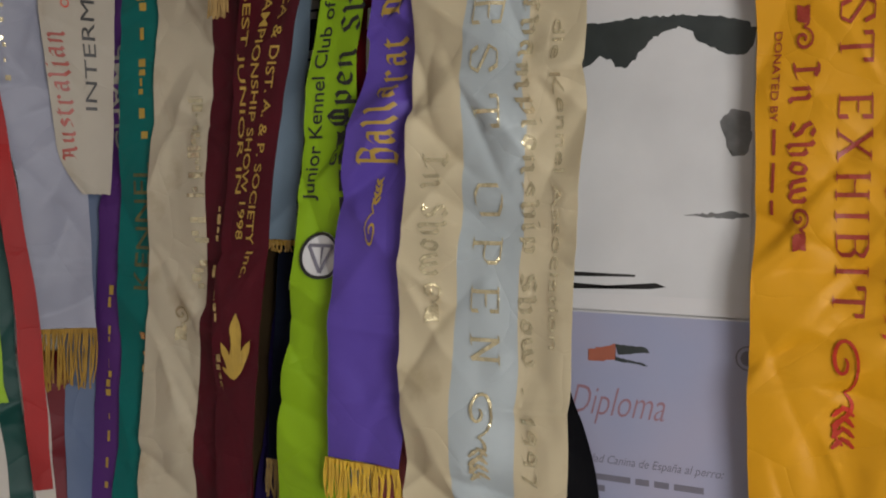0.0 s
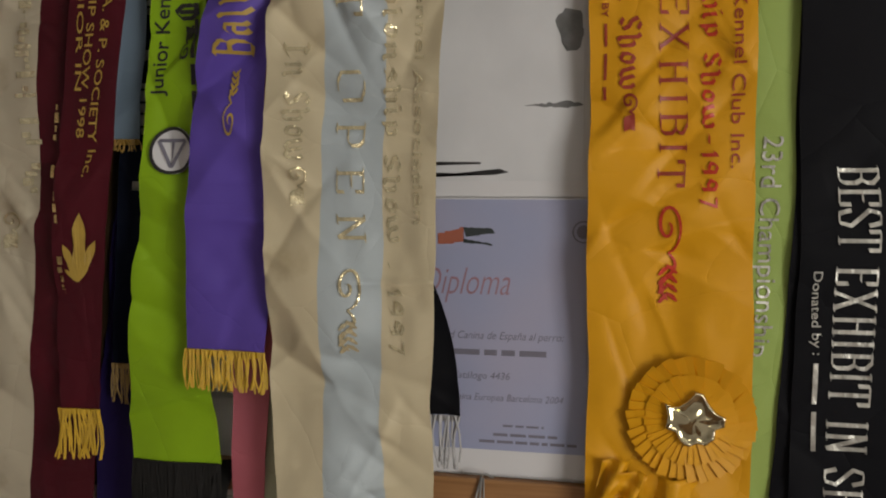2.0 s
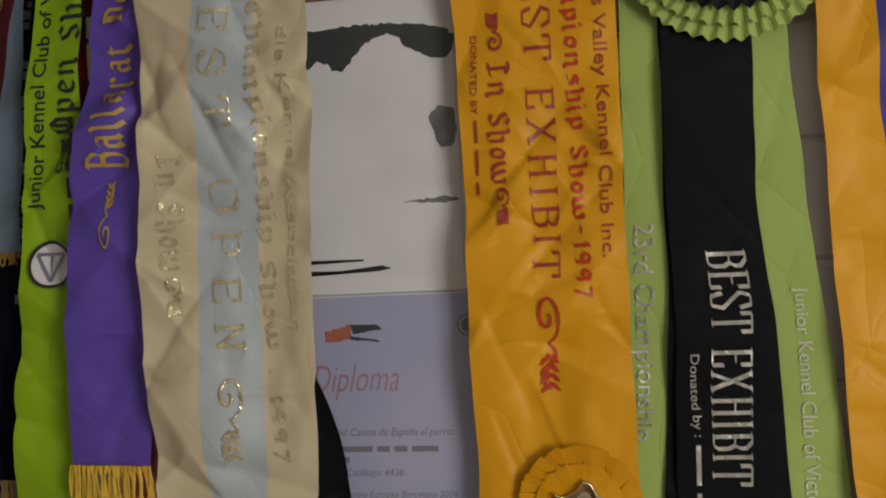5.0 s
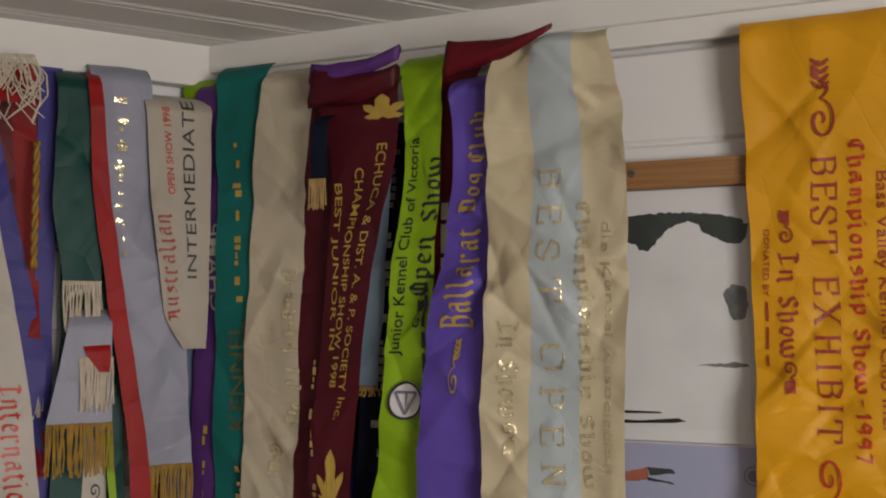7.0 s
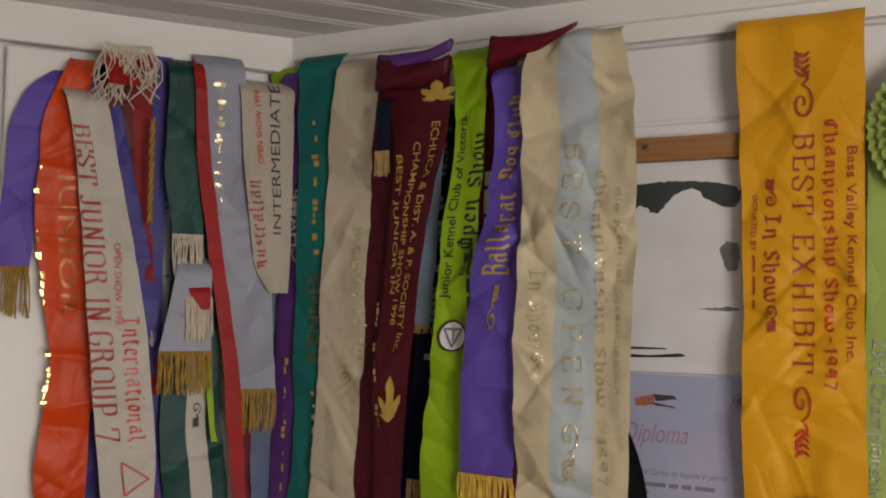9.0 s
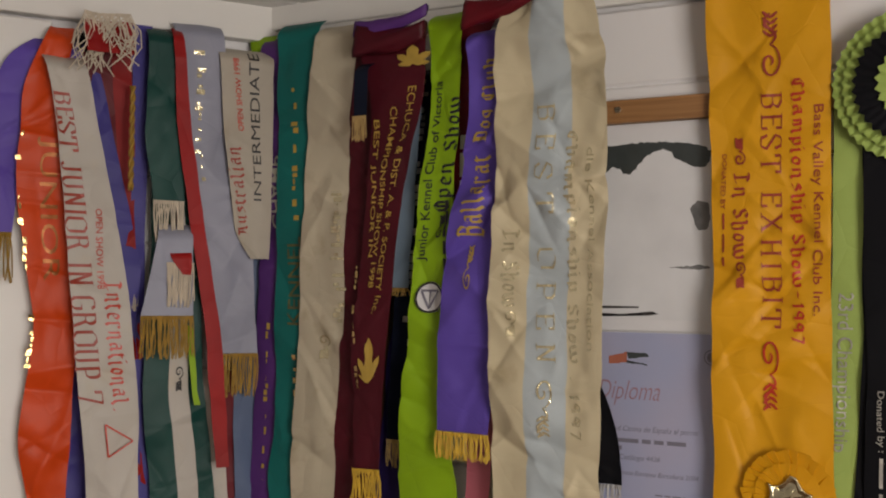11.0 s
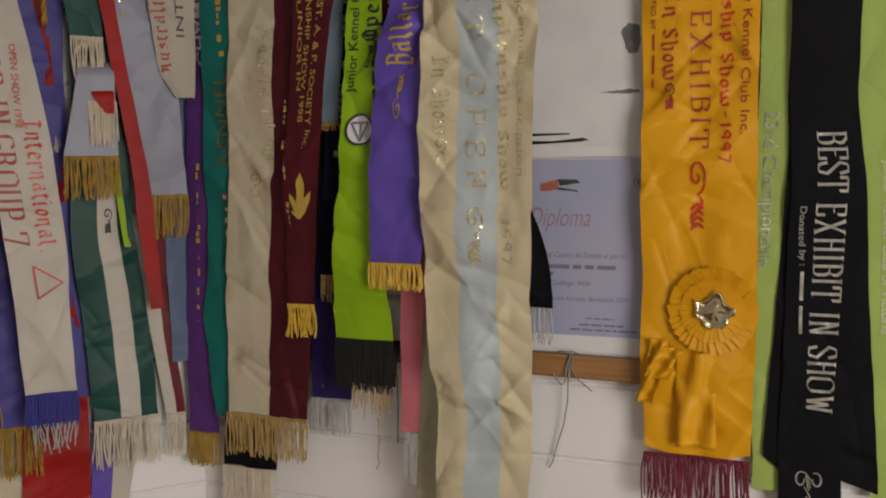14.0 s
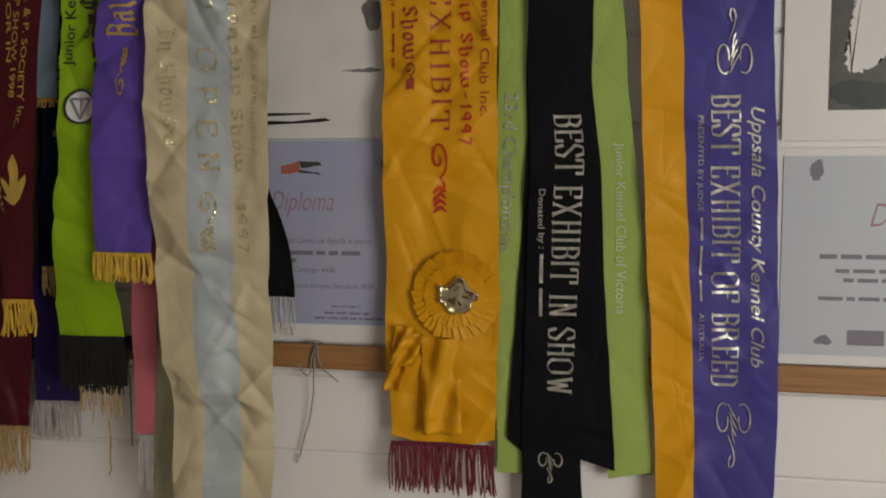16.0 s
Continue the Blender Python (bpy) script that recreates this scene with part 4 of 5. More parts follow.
d, r = sash("award_ribbon", "ivory", "A", 0.122, [(2.222, 0.868, 0.99), (2.155, 0.844, 1.009), (2.009, 0.848, 1.019), (1.77, 0.839, 1.01), (1.63, 0.842, 1.011), (1.55, 0.841, 1.004), (1.336, 0.864, 1.007), (1.277, 0.858, 1.003), (1.178, 0.858, 0.993)], [(0, 0.335, IVORY), (0.335, 0.69, PALEBLUE), (0.69, 1, IVORY)], "wide ivory and pale blue ribbon with crinkled gold foil", hem=lambda s: 0.004 * math.sin(9 * s) + 0.006 * abs(s - 0.5), amp=0.0058)
lettering("foil_print", d, "In Show", (1.869, 1.756, 0.107, 0.241, 0.026), FOILPALE, r, 0.02, style="blackletter")
flourish("ornament", d, (1.752, 1.714, 0.132, 0.267, 0.002), FOILPALE, r)
lettering("foil_print", d, "BEST OPEN", (2.05, 1.676, 0.385, 0.54, 0.057), FOILPALE, r, style="serif", gap=5.0, nib=(0.42, 0.2))
flourish("ornament", d, (1.66, 1.574, 0.423, 0.6, 0.018), FOILPALE, r)
lettering("foil_print", d, "Championship Show . 1997", (2.007, 1.571, 0.655, 0.74, 0.09), FOILPALE, r, 0.018, style="blackletter")
lettering("foil_print", d, "dle Kennel Association", (1.982, 1.696, 0.83, 0.89, 0.049), FOILPALE, r, 0.0)

# ---- the gold ribbon with its rosette ----
d, r = sash("award_ribbon", "gold", "A", 0.036, [(2.223, 1.135, 1.303), (2.006, 1.14, 1.301), (1.777, 1.146, 1.3), (1.732, 1.142, 1.3), (1.588, 1.143, 1.302), (1.576, 1.148, 1.302), (1.449, 1.142, 1.301), (1.308, 1.15, 1.296)], [(0, 1, GOLD)], "wide gold ribbon with red print and a maroon fringe", hem=lambda s: -0.012 * math.sin(math.pi * s), amp=0.0036)
lettering("red_print", d, "BEST EXHIBIT", (2.057, 1.731, 0.44, 0.602, -0.013), INKDARKRED, r, style="serif", gap=2.6, nib=(0.5, 0.16))
lettering("red_print", d, "Championship Show-1997", (2.072, 1.711, 0.698, 0.795, -0.014), INKRED, r, 0.02, style="blackletter")
lettering("red_print", d, "Bass Valley Kennel Club Inc.", (2.035, 1.749, 0.869, 0.949, -0.01), INKDARKRED, r, 0.0)
lettering("red_print", d, "In Show", (1.947, 1.826, 0.204, 0.329, -0.016), INKDARKRED, r, 0.022, style="blackletter")
lettering("red_print", d, "DONATED BY", (1.974, 1.896, 0.095, 0.138, -0.012), INKDARKRED, r, 0.004)
bars("red_print", d, (1.89, 1.816, 0.089, 0.12, -0.012), INKDARKRED, r, 31, 2)
flourish("ornament", d, (2.069, 2.166, 0.42, 0.628, 0.011), INKDARKRED, r)
flourish("ornament", d, (1.722, 1.622, 0.398, 0.594, -0.012), INKRED, r)
flourish("ornament", d, (1.955, 1.994, 0.186, 0.311, 0.005), INKDARKRED, r)
flourish("ornament", d, (1.824, 1.787, 0.182, 0.304, -0.005), INKDARKRED, r)
part("fringe", fringe(d, 0.0, 1.0, d.z1 - 0.008, 0.075, 94, 0.9, 1.2), FR_MAROON, r, "maroon yarn fringe")


def pleats(centre, r0, r1, count, d0, height, mat, root, label, swirl=0.0, point=0.0):
    """A ring of knife pleats lapping over one another on a backing band, each pleat a piece."""
    band = bmesh.new()
    rim_in = [band.verts.new((centre[0] + r0 * 0.9 * math.cos(k * math.pi / 20), -d0, centre[1] + r0 * 0.9 * math.sin(k * math.pi / 20))) for k in range(40)]
    rim_out = [band.verts.new((centre[0] + r1 * 0.9 * math.cos(k * math.pi / 20), -d0, centre[1] + r1 * 0.9 * math.sin(k * math.pi / 20))) for k in range(40)]
    for k in range(40):
        band.faces.new((rim_in[k], rim_in[(k + 1) % 40], rim_out[(k + 1) % 40], rim_out[k]))
    ring = part("pleated_ring", band, mat, root, label)
    for k in range(count):
        bm = bmesh.new()
        pitch = 2 * math.pi / count
        a0 = pitch * (k + 0.12 * math.sin(k * 4.1))
        a2 = a0 + 1.22 * pitch
        rim = r1 * (1 + 0.018 * math.sin(k * 2.7))
        lift = height * (0.85 + 0.2 * math.sin(k * 1.9))

        def at(r, a, d):
            return bm.verts.new((centre[0] + r * math.cos(a), -(d0 + d), centre[1] + r * math.sin(a)))

        inner, outer = at(r0, a0, lift), at(rim * (1 + point), a0 + swirl, lift)
        bm.faces.new((inner, outer, at(rim, a2 + swirl, 0.0004), at(r0, a2, 0.0004)))
        bm.faces.new((inner, outer, at(rim, a0 + swirl, 0.0), at(r0, a0, 0.0)))
        bmesh.ops.recalc_face_normals(bm, faces=bm.faces)
        part("pleat", bm, mat, ring)
    return ring


def frill(name, centre, r0, r1, teeth, d0, rise, wave, pink, mat, root, label):
    """A ring of gathered ribbon with a pinked edge."""
    bm = bmesh.new()
    n = teeth * 6
    rings = []
    for j in range(7):
        f = j / 6
        ring = []
        for k in range(n):
            a = 2 * math.pi * k / n
            saw = abs((k / 6) % 1 - 0.5) * 2
            r = r0 + (r1 - r0) * f - (pink * saw if j == 6 else pink * 0.5 if j == 5 else 0)
            r *= 1 + 0.02 * noise.noise((math.cos(a) * 2, math.sin(a) * 2, r1 * 40))
            d = d0 + rise * (1 - f) + wave * f * math.sin(teeth * a + 2.2 * f + 0.8 * math.sin(5 * a)) + 0.0015 * noise.noise((math.cos(a) * 6, math.sin(a) * 6, f * 2))
            ring.append(bm.verts.new((centre[0] + r * math.cos(a), -d, centre[1] + r * math.sin(a))))
        rings.append(ring)
    for a, b in zip(rings, rings[1:]):
        for k in range(n):
            bm.faces.new((a[k], a[(k + 1) % n], b[(k + 1) % n], b[k]))
    return part(name, bm, mat, root, label)


ros = thing("rosette", (1.243, -0.045, 1.42), "gold pleated satin rosette with a shiny pressed centre", "rosette", "rosettes")
C1 = (1.245, 1.508)
pleats(C1, 0.028, 0.0600, 38, 0.044, 0.005, GOLD, ros, "outer ring of slanting gold pleats", 0.22, 0.03)
pleats(C1, 0.006, 0.0440, 34, 0.0472, 0.0032, GOLD, ros, "inner ring of gold pleats")


def emboss(centre, pts, d0, height):
    """A pressed plastic device: an irregular outline with a raised rim and a dented face."""
    bm = bmesh.new()
    out = []
    for (a, b), (c, e) in zip(pts, pts[1:] + pts[:1]):
        for k in range(4):
            f = k / 4
            out.append((a + (c - a) * f, b + (e - b) * f))
    levels = [(1.0, 0.0), (1.0, 0.7), (0.93, 1.0), (0.84, 0.55), (0.5, 0.75), (0.2, 0.9)]
    rings = []
    for m, h in levels:
        rings.append([bm.verts.new((centre[0] + x * m, -(d0 + height * (h + 0.3 * noise.noise((x * 55, y * 55, m * 2)))), centre[1] + y * m)) for x, y in out])
    for a, b in zip(rings, rings[1:]):
        for k in range(len(out)):
            bm.faces.new((a[k], a[(k + 1) % len(out)], b[(k + 1) % len(out)], b[k]))
    bm.faces.new(rings[-1])
    bmesh.ops.recalc_face_normals(bm, faces=bm.faces)
    return bm


STAR = [(-0.027, 0.016), (-0.022, 0.012), (-0.014, 0.013), (-0.004, 0.020), (0.002, 0.028), (0.009, 0.026), (0.014, 0.017), (0.021, 0.008), (0.030, 0.004), (0.029, -0.005), (0.021, -0.008), (0.020, -0.017), (0.012, -0.024), (0.004, -0.022), (-0.004, -0.026), (-0.012, -0.021), (-0.016, -0.012), (-0.026, -0.009), (-0.024, 0.004)]
part("centre_badge", emboss((1.247, 1.509), STAR, 0.0505, 0.007), BADGEMETAL, ros, "shiny pale gold pressed centre", smooth=True)


def tail(points, width, d0, mat, root, seed):
    """A crumpled end of ribbon below a rosette."""
    bm = bmesh.new()
    rows = []
    for i in range(25):
        f = i / 24
        k = min(int(f * (len(points) - 1)), len(points) - 2)
        g = f * (len(points) - 1) - k
        x = points[k][0] * (1 - g) + points[k + 1][0] * g
        z = points[k][1] * (1 - g) + points[k + 1][1] * g
        rows.append([bm.verts.new((x + width * (j / 7 - 0.5), -(d0 + 0.006 * math.sin(5 * f + j * 1.1 + seed) + 0.008 * noise.noise((j * 0.4, f * 4, seed))), z)) for j in range(8)])
    for a, b in zip(rows, rows[1:]):
        for j in range(7):
            bm.faces.new((a[j], b[j], b[j + 1], a[j + 1]))
    ob = part("ribbon_tail", bm, mat, root, smooth=True)
    sol = ob.modifiers.new("cloth", "SOLIDIFY")
    sol.thickness = 0.0008
    return ob


tail([(1.175, 1.465), (1.165, 1.42), (1.154, 1.375)], 0.026, 0.05, GOLD, ros, 2)
tail([(1.185, 1.455), (1.178, 1.43), (1.168, 1.41)], 0.034, 0.055, GOLD, ros, 5)
tail([(1.225, 1.45), (1.222, 1.38), (1.226, 1.315)], 0.055, 0.048, GOLD, ros, 9)

# ---- black and green ribbons with their rosette ----
d, r = sash("award_ribbon", "sage_l", "A", 0.0215, [(2.049, 1.304, 1.36), (1.773, 1.299, 1.352), (1.575, 1.297, 1.354), (1.567, 1.295, 1.342), (1.258, 1.297, 1.331)], [(0, 1, SAGE)], "pale green ribbon beside a black one", amp=0.001)
lettering("pale_print", d, "23rd Championship", (1.78, 1.568, 0.186, 0.526, -0.108), FOILWHITE, r, 0.0)
d, r = sash("award_ribbon", "sage_r", "A", 0.0215, [(2.038, 1.422, 1.457), (1.957, 1.418, 1.458), (1.769, 1.413, 1.472), (1.575, 1.421, 1.494), (1.258, 1.449, 1.508)], [(0, 1, SAGE)], "pale green ribbon with faint white print", hem=lambda s: 0.012 * s, amp=0.001)
lettering("pale_print", d, "Junior Kennel Club of Victoria", (1.713, 1.485, 0.63, 0.836, -0.224), INKPALE, r, 0.0)
d, r = sash("award_ribbon", "black", "A", 0.0255, [(2.04, 1.343, 1.43), (1.959, 1.34, 1.426), (1.772, 1.337, 1.423), (1.727, 1.339, 1.433), (1.499, 1.325, 1.444), (1.3, 1.311, 1.458)], [(0, 1, BLACK)], "black satin ribbon with silver foil print", hem=lambda s: 0.008 - 0.045 * abs(s - 0.15) if s > 0.15 else -0.01 + 0.12 * (0.15 - s), amp=0.0009)
d2, r2 = sash("ribbon_tail", "black_tail", "A", 0.0305, [(2.037, 1.344, 1.426), (1.957, 1.341, 1.423), (1.772, 1.338, 1.419), (1.726, 1.344, 1.43), (1.5, 1.337, 1.421), (1.307, 1.333, 1.411), (1.213, 1.332, 1.416)], [(0, 1, BLACK)], "black satin ribbon end with a pinked hem and a scroll", hem=lambda s: 0.0016 * (int(s * 40) % 2), amp=0.0009)
lettering("foil_print", d2, "BEST EXHIBIT IN SHOW", (1.752, 1.374, 0.401, 0.82, -0.006), FOILWHITE, r2, 0.006, style="serif")
lettering("foil_print", d2, "Donated by :", (1.652, 1.573, 0.156, 0.261, 0.03), FOILWHITE, r2, 0.004)
bars("foil_print", d2, (1.565, 1.481, 0.177, 0.272, 0.032), FOILWHITE, r2, 44, 2)
scrollwork("ornament", d2, (1.294, 1.250, 0.27, 0.72), FOILWHITE, r2)
ros2 = thing("rosette", (1.418, -0.04, 1.97), "lime green and black pleated rosette above the ribbons", "rosette", "rosettes")
C2 = (1.408, 2.052)
frill("frill", C2, 0.05, 0.106, 44, 0.040, 0.004, 0.0025, 0.004, SAGE, ros2, "outer frill of lime green ribbon")
frill("frill", C2, 0.04, 0.094, 40, 0.047, 0.005, 0.003, 0.004, SAGE, ros2, "gathered frill of lime green ribbon")
frill("frill", C2, 0.02, 0.081, 34, 0.056, 0.004, 0.0008, 0.006, BLACK, ros2, "black ring with a pinked edge")
frill("frill", C2, 0.002, 0.052, 22, 0.062, 0.004, 0.0008, 0.006, SAGE, ros2, "lime green centre with a pinked edge")

d, r = sash("award_ribbon", "blue", "A", 0.036, [(2.235, 1.478, 1.648), (1.884, 1.483, 1.647), (1.606, 1.494, 1.66), (1.446, 1.505, 1.665), (1.247, 1.513, 1.665), (1.17, 1.517, 1.654)], [(0, 0.325, GOLD), (0.325, 1, BLUE)], "wide gold and royal blue ribbon with a gold fringe", amp=0.0027)
lettering("pale_print", d, "BEST EXHIBIT OF BREED", (1.774, 1.395, 0.532, 0.738, -0.057), FOILWHITE, r, 0.012, style="serif")
lettering("pale_print", d, "Uppsala County Kennel Club", (1.756, 1.422, 0.818, 0.921, -0.032), FOILWHITE, r, 0.006, 0.3)
lettering("pale_print", d, "PRESENTED BY JUDGE", (1.746, 1.624, 0.428, 0.47, -0.02), FOILWHITE, r, 0.0)
bars("pale_print", d, (1.616, 1.503, 0.412, 0.443, -0.024), FOILWHITE, r, 51, 3)
lettering("pale_print", d, "AUSTRALIA", (1.492, 1.428, 0.384, 0.428, -0.012), FOILWHITE, r, 0.0)
scrollwork("ornament", d, (1.795, 1.882, 0.56, 0.84), FOILWHITE, r)
scrollwork("ornament", d, (1.376, 1.285, 0.50, 0.80), FOILWHITE, r)
part("fringe", fringe(d, 0.0, 1.0, d.z1, 0.058, 95, 0.6, 1.3), FR_GOLD, r, "gold yarn fringe")

# ---- ribbons on the slanting wall ----
d, r = sash("award_ribbon", "lime_roll", "A", 0.03, [(2.23, 0.323, 0.379), (2.158, 0.35, 0.387)], [(0, 1, LIME)], "rolled end of a lime green ribbon in the corner")
d, r = sash("award_ribbon", "violet_b", "B", 0.04, [(2.181, -0.401, -0.325), (2.146, -0.441, -0.328), (2.088, -0.464, -0.394), (1.971, -0.47, -0.415), (1.864, -0.474, -0.426)], [(0, 1, VIOLET)], "short violet ribbon with a gold fringe by the door frame", amp=0.003)
part("fringe", fringe(d, 0, 1, d.z1, 0.085, 101), FR_GOLD, r, "gold yarn fringe")
d, r = sash("award_ribbon", "violet_back", "B", 0.032, [(2.19, -0.355, -0.311), (1.805, -0.334, -0.223), (1.751, -0.348, -0.234), (1.53, -0.339, -0.22), (1.298, -0.339, -0.217)], [(0, 1, BLUE)], "violet ribbon with a gold fringe behind a white one", amp=0.0025)
part("fringe", fringe(d, 0, 0.5, d.z1, 0.09, 102), FR_GOLD, r, "gold yarn fringe")
d, r = sash("award_ribbon", "orange", "B", 0.055, [(2.202, -0.376, -0.339), (2.108, -0.416, -0.354), (1.929, -0.424, -0.348), (1.715, -0.389, -0.329), (1.508, -0.416, -0.334), (1.484, -0.396, -0.335), (1.352, -0.386, -0.341)], [(0, 1, ORANGE)], "bright orange ribbon with gold foil print and a tan fringe", amp=0.005)
lettering("foil_print", d, "JUNIOR", (2.017, 1.788, 0.51, 0.873, -0.144), INKCOPPER, r, 0.0)
bars("foil_print", d, (2.05, 1.649, -0.03, 0.162, -0.11), FOILGOLD, r, 61, 28)
part("fringe", fringe(d, 0, 1, d.z1, 0.06, 103), FR_TAN, r, "tan yarn fringe")
d, r = sash("award_ribbon", "blue_strip", "B", 0.026, [(2.224, -0.249, -0.213), (1.938, -0.242, -0.218), (1.751, -0.251, -0.219), (1.546, -0.239, -0.203), (1.334, -0.238, -0.197)], [(0, 1, BLUE)], "narrow blue ribbon behind the others", amp=0.0015)
d, r = sash("award_ribbon", "red_b", "B", 0.03, [(2.192, -0.332, -0.252), (2.029, -0.314, -0.238), (1.876, -0.278, -0.237), (1.66, -0.258, -0.221)], [(0, 0.6, DEEPRED), (0.6, 1, REDS)], "dark red ribbon topped with a cream fringe", amp=0.003)
tangle = Drape("B", 0.098, [(2.206, -0.332, -0.259), (2.154, -0.327, -0.254)], 0.006, 66)
tangle.fold = 0.0
part("folded_top", panel(tangle, 0, 1), REDS, r, "red ribbon end folded over at the top")
part("fringe", fringe(tangle, 0.0, 0.95, tangle.z0 + 0.012, 0.10, 104, 7.0, 1.5, 0.004, 0.55), FR_CREAM, r, "tangled cream yarn fringe")
part("tassel", fringe(d, 0.7, 1.05, d.z1 + 0.16, 0.085, 105, 0.4, 2.0), FR_CREAM, r, "cream yarn tassel")
d, r = sash("award_ribbon", "green_back", "B", 0.044, [(2.176, -0.217, -0.171), (1.846, -0.212, -0.132), (1.566, -0.223, -0.119), (1.544, -0.214, -0.107), (1.293, -0.194, -0.09)], [(0, 0.42, GREEN), (0.42, 0.74, WHITE), (0.74, 1, GREEN)], "bottle green and white ribbon with a cream fringe", amp=0.0032)
flourish("ornament", d, (1.65, 1.608, 0.495, 0.664, 0.012), INKBLACK, r)
part("fringe", fringe(d, -0.02, 1.02, d.z1, 0.085, 106), FR_CREAM, r, "cream yarn fringe")
d, r = sash("award_ribbon", "white_maroon", "B", 0.034, [(1.637, -0.123, -0.064), (1.44, -0.097, -0.057), (1.289, -0.075, -0.04)], [(0, 0.55, WHITE), (0.55, 1, DEEPRED)], "white and dark red ribbon with a cream fringe", amp=0.002)
part("fringe", fringe(d, 0, 1, d.z1, 0.08, 107), FR_CREAM, r, "cream yarn fringe")
d, r = sash("award_ribbon", "green_b", "B", 0.06, [(2.215, -0.226, -0.178), (2.125, -0.226, -0.171), (2.031, -0.23, -0.167), (1.924, -0.214, -0.162)], [(0, 1, GREEN)], "short bottle green ribbon with a cream fringe", amp=0.003)
part("fringe", fringe(d, 0, 1, d.z1, 0.075, 108), FR_CREAM, r, "cream yarn fringe")
d, r = sash("award_ribbon", "silver_short", "B", 0.08, [(1.886, -0.204, -0.15), (1.808, -0.217, -0.149), (1.733, -0.232, -0.148)], [(0, 1, SILVER)], "short silvery white ribbon with a gold fringe", amp=0.002)
part("fringe", fringe(d, 0, 1, d.z1, 0.072, 109), FR_GOLD, r, "gold yarn fringe")
part("red_fold", panel(Drape("B", 0.088, [(1.854, -0.193, -0.153), (1.826, -0.185, -0.153), (1.801, -0.168, -0.154)], 0.002, 77), 0, 1), REDS, r, "folded red ribbon end")
part("fringe", fringe(d, 0.35, 1.0, d.z0 - 0.065, 0.075, 110, 0.8, 1.2), FR_CREAM, r, "cream yarn fringe")
d, r = sash("award_ribbon", "red_strip", "B", 0.076, [(2.219, -0.188, -0.172), (2.032, -0.178, -0.154), (1.846, -0.147, -0.124), (1.66, -0.119, -0.094), (1.64, -0.123, -0.094), (1.479, -0.104, -0.082)], [(0, 1, REDS)], "narrow bright red ribbon folded lengthwise", amp=0.002)
d, r = sash("award_ribbon", "steel", "B", 0.036, [(1.85, -0.047, -0.012), (1.655, -0.069, -0.023), (1.378, -0.061, -0.029)], [(0, 1, STEELB)], "steel blue ribbon hanging behind a silver one", amp=0.002)
d, r = sash("award_ribbon", "white_i", "B", 0.07, [(2.196, -0.11, -0.014), (2.04, -0.099, -0.014), (1.868, -0.077, -0.016), (1.83, -0.05, -0.019)], [(0, 1, AGED)], "yellowed white ribbon with red and black print", amp=0.002)
lettering("black_print", d, "Australian", (1.869, 2.021, 0.329, 0.061, -0.057), INKDARKRED, r, 0.022, style="blackletter")
lettering("black_print", d, "INTERMEDIATE", (1.93, 2.188, 0.748, 0.545, -0.033), INKBLACK, r, 0.0)
lettering("red_print", d, "OPEN SHOW 1998", (2.049, 2.174, 0.397, 0.28, -0.064), INKRED, r, 0.01)
d, r = sash("award_ribbon", "silver", "B", 0.058, [(2.232, -0.184, -0.101), (2.037, -0.163, -0.084), (1.848, -0.123, -0.044), (1.668, -0.099, -0.033)], [(0, 1, SILVER)], "silver grey ribbon with pale gold foil and a gold fringe", amp=0.004)
bars("foil_print", d, (1.96, 2.199, 0.325, 0.024, 0.319), FOILPALE, r, 71, 20)
part("fringe", fringe(d, 0, 1, d.z1, 0.075, 111), FR_GOLD, r, "gold yarn fringe")
d, r = sash("award_ribbon", "white_b", "B", 0.09, [(2.149, -0.389, -0.33), (2.018, -0.364, -0.299), (1.754, -0.341, -0.251), (1.557, -0.32, -0.231), (1.507, -0.315, -0.235), (1.356, -0.305, -0.228)], [(0, 1, WHITE)], "white satin ribbon with red print and a blue fringe", amp=0.0044)
lettering("red_print", d, "BEST JUNIOR IN GROUP 7", (2.089, 1.594, 0.032, 0.434, -0.051), INKDARKRED, r, 0.004, style="serif")
lettering("red_print", d, "International.", (1.789, 1.582, 0.617, 0.889, -0.064), INKRED, r, 0.022, style="blackletter")
lettering("red_print", d, "OPEN SHOW 1998", (1.904, 1.776, 0.621, 0.753, -0.146), INKRED, r, 0.008)
tri = bmesh.new()
TS, TZ = (0.64, 1.534)
for (a, b), (c, e) in zip([(-0.02, 0.028), (0.02, 0.0), (-0.016, -0.024)], [(0.02, 0.0), (-0.016, -0.024), (-0.02, 0.028)]):
    n = Vector((e - b, a - c)).normalized() * 0.0012
    tri.faces.new([tri.verts.new(d.place(TS + x / 0.08, TZ + y, 0.0045)) for x, y in ((a + n.x, b + n.y), (c + n.x, e + n.y), (c - n.x, e - n.y), (a - n.x, b - n.y))])
part("triangle_print", tri, INKRED, r, "red printed triangle")
part("fringe", fringe(d, 0, 1, d.z1 + 0.004, 0.055, 112, 0.6, 2.2, 0.012), FR_BLUE, r, "thick blue yarn fringe")
part("fringe_end", fringe(d, 0.1, 1, d.z1 - 0.045, 0.05, 113, 1.2, 0.6, 0.002, 0.5), FR_GREY, r, "pale ends of the blue fringe")

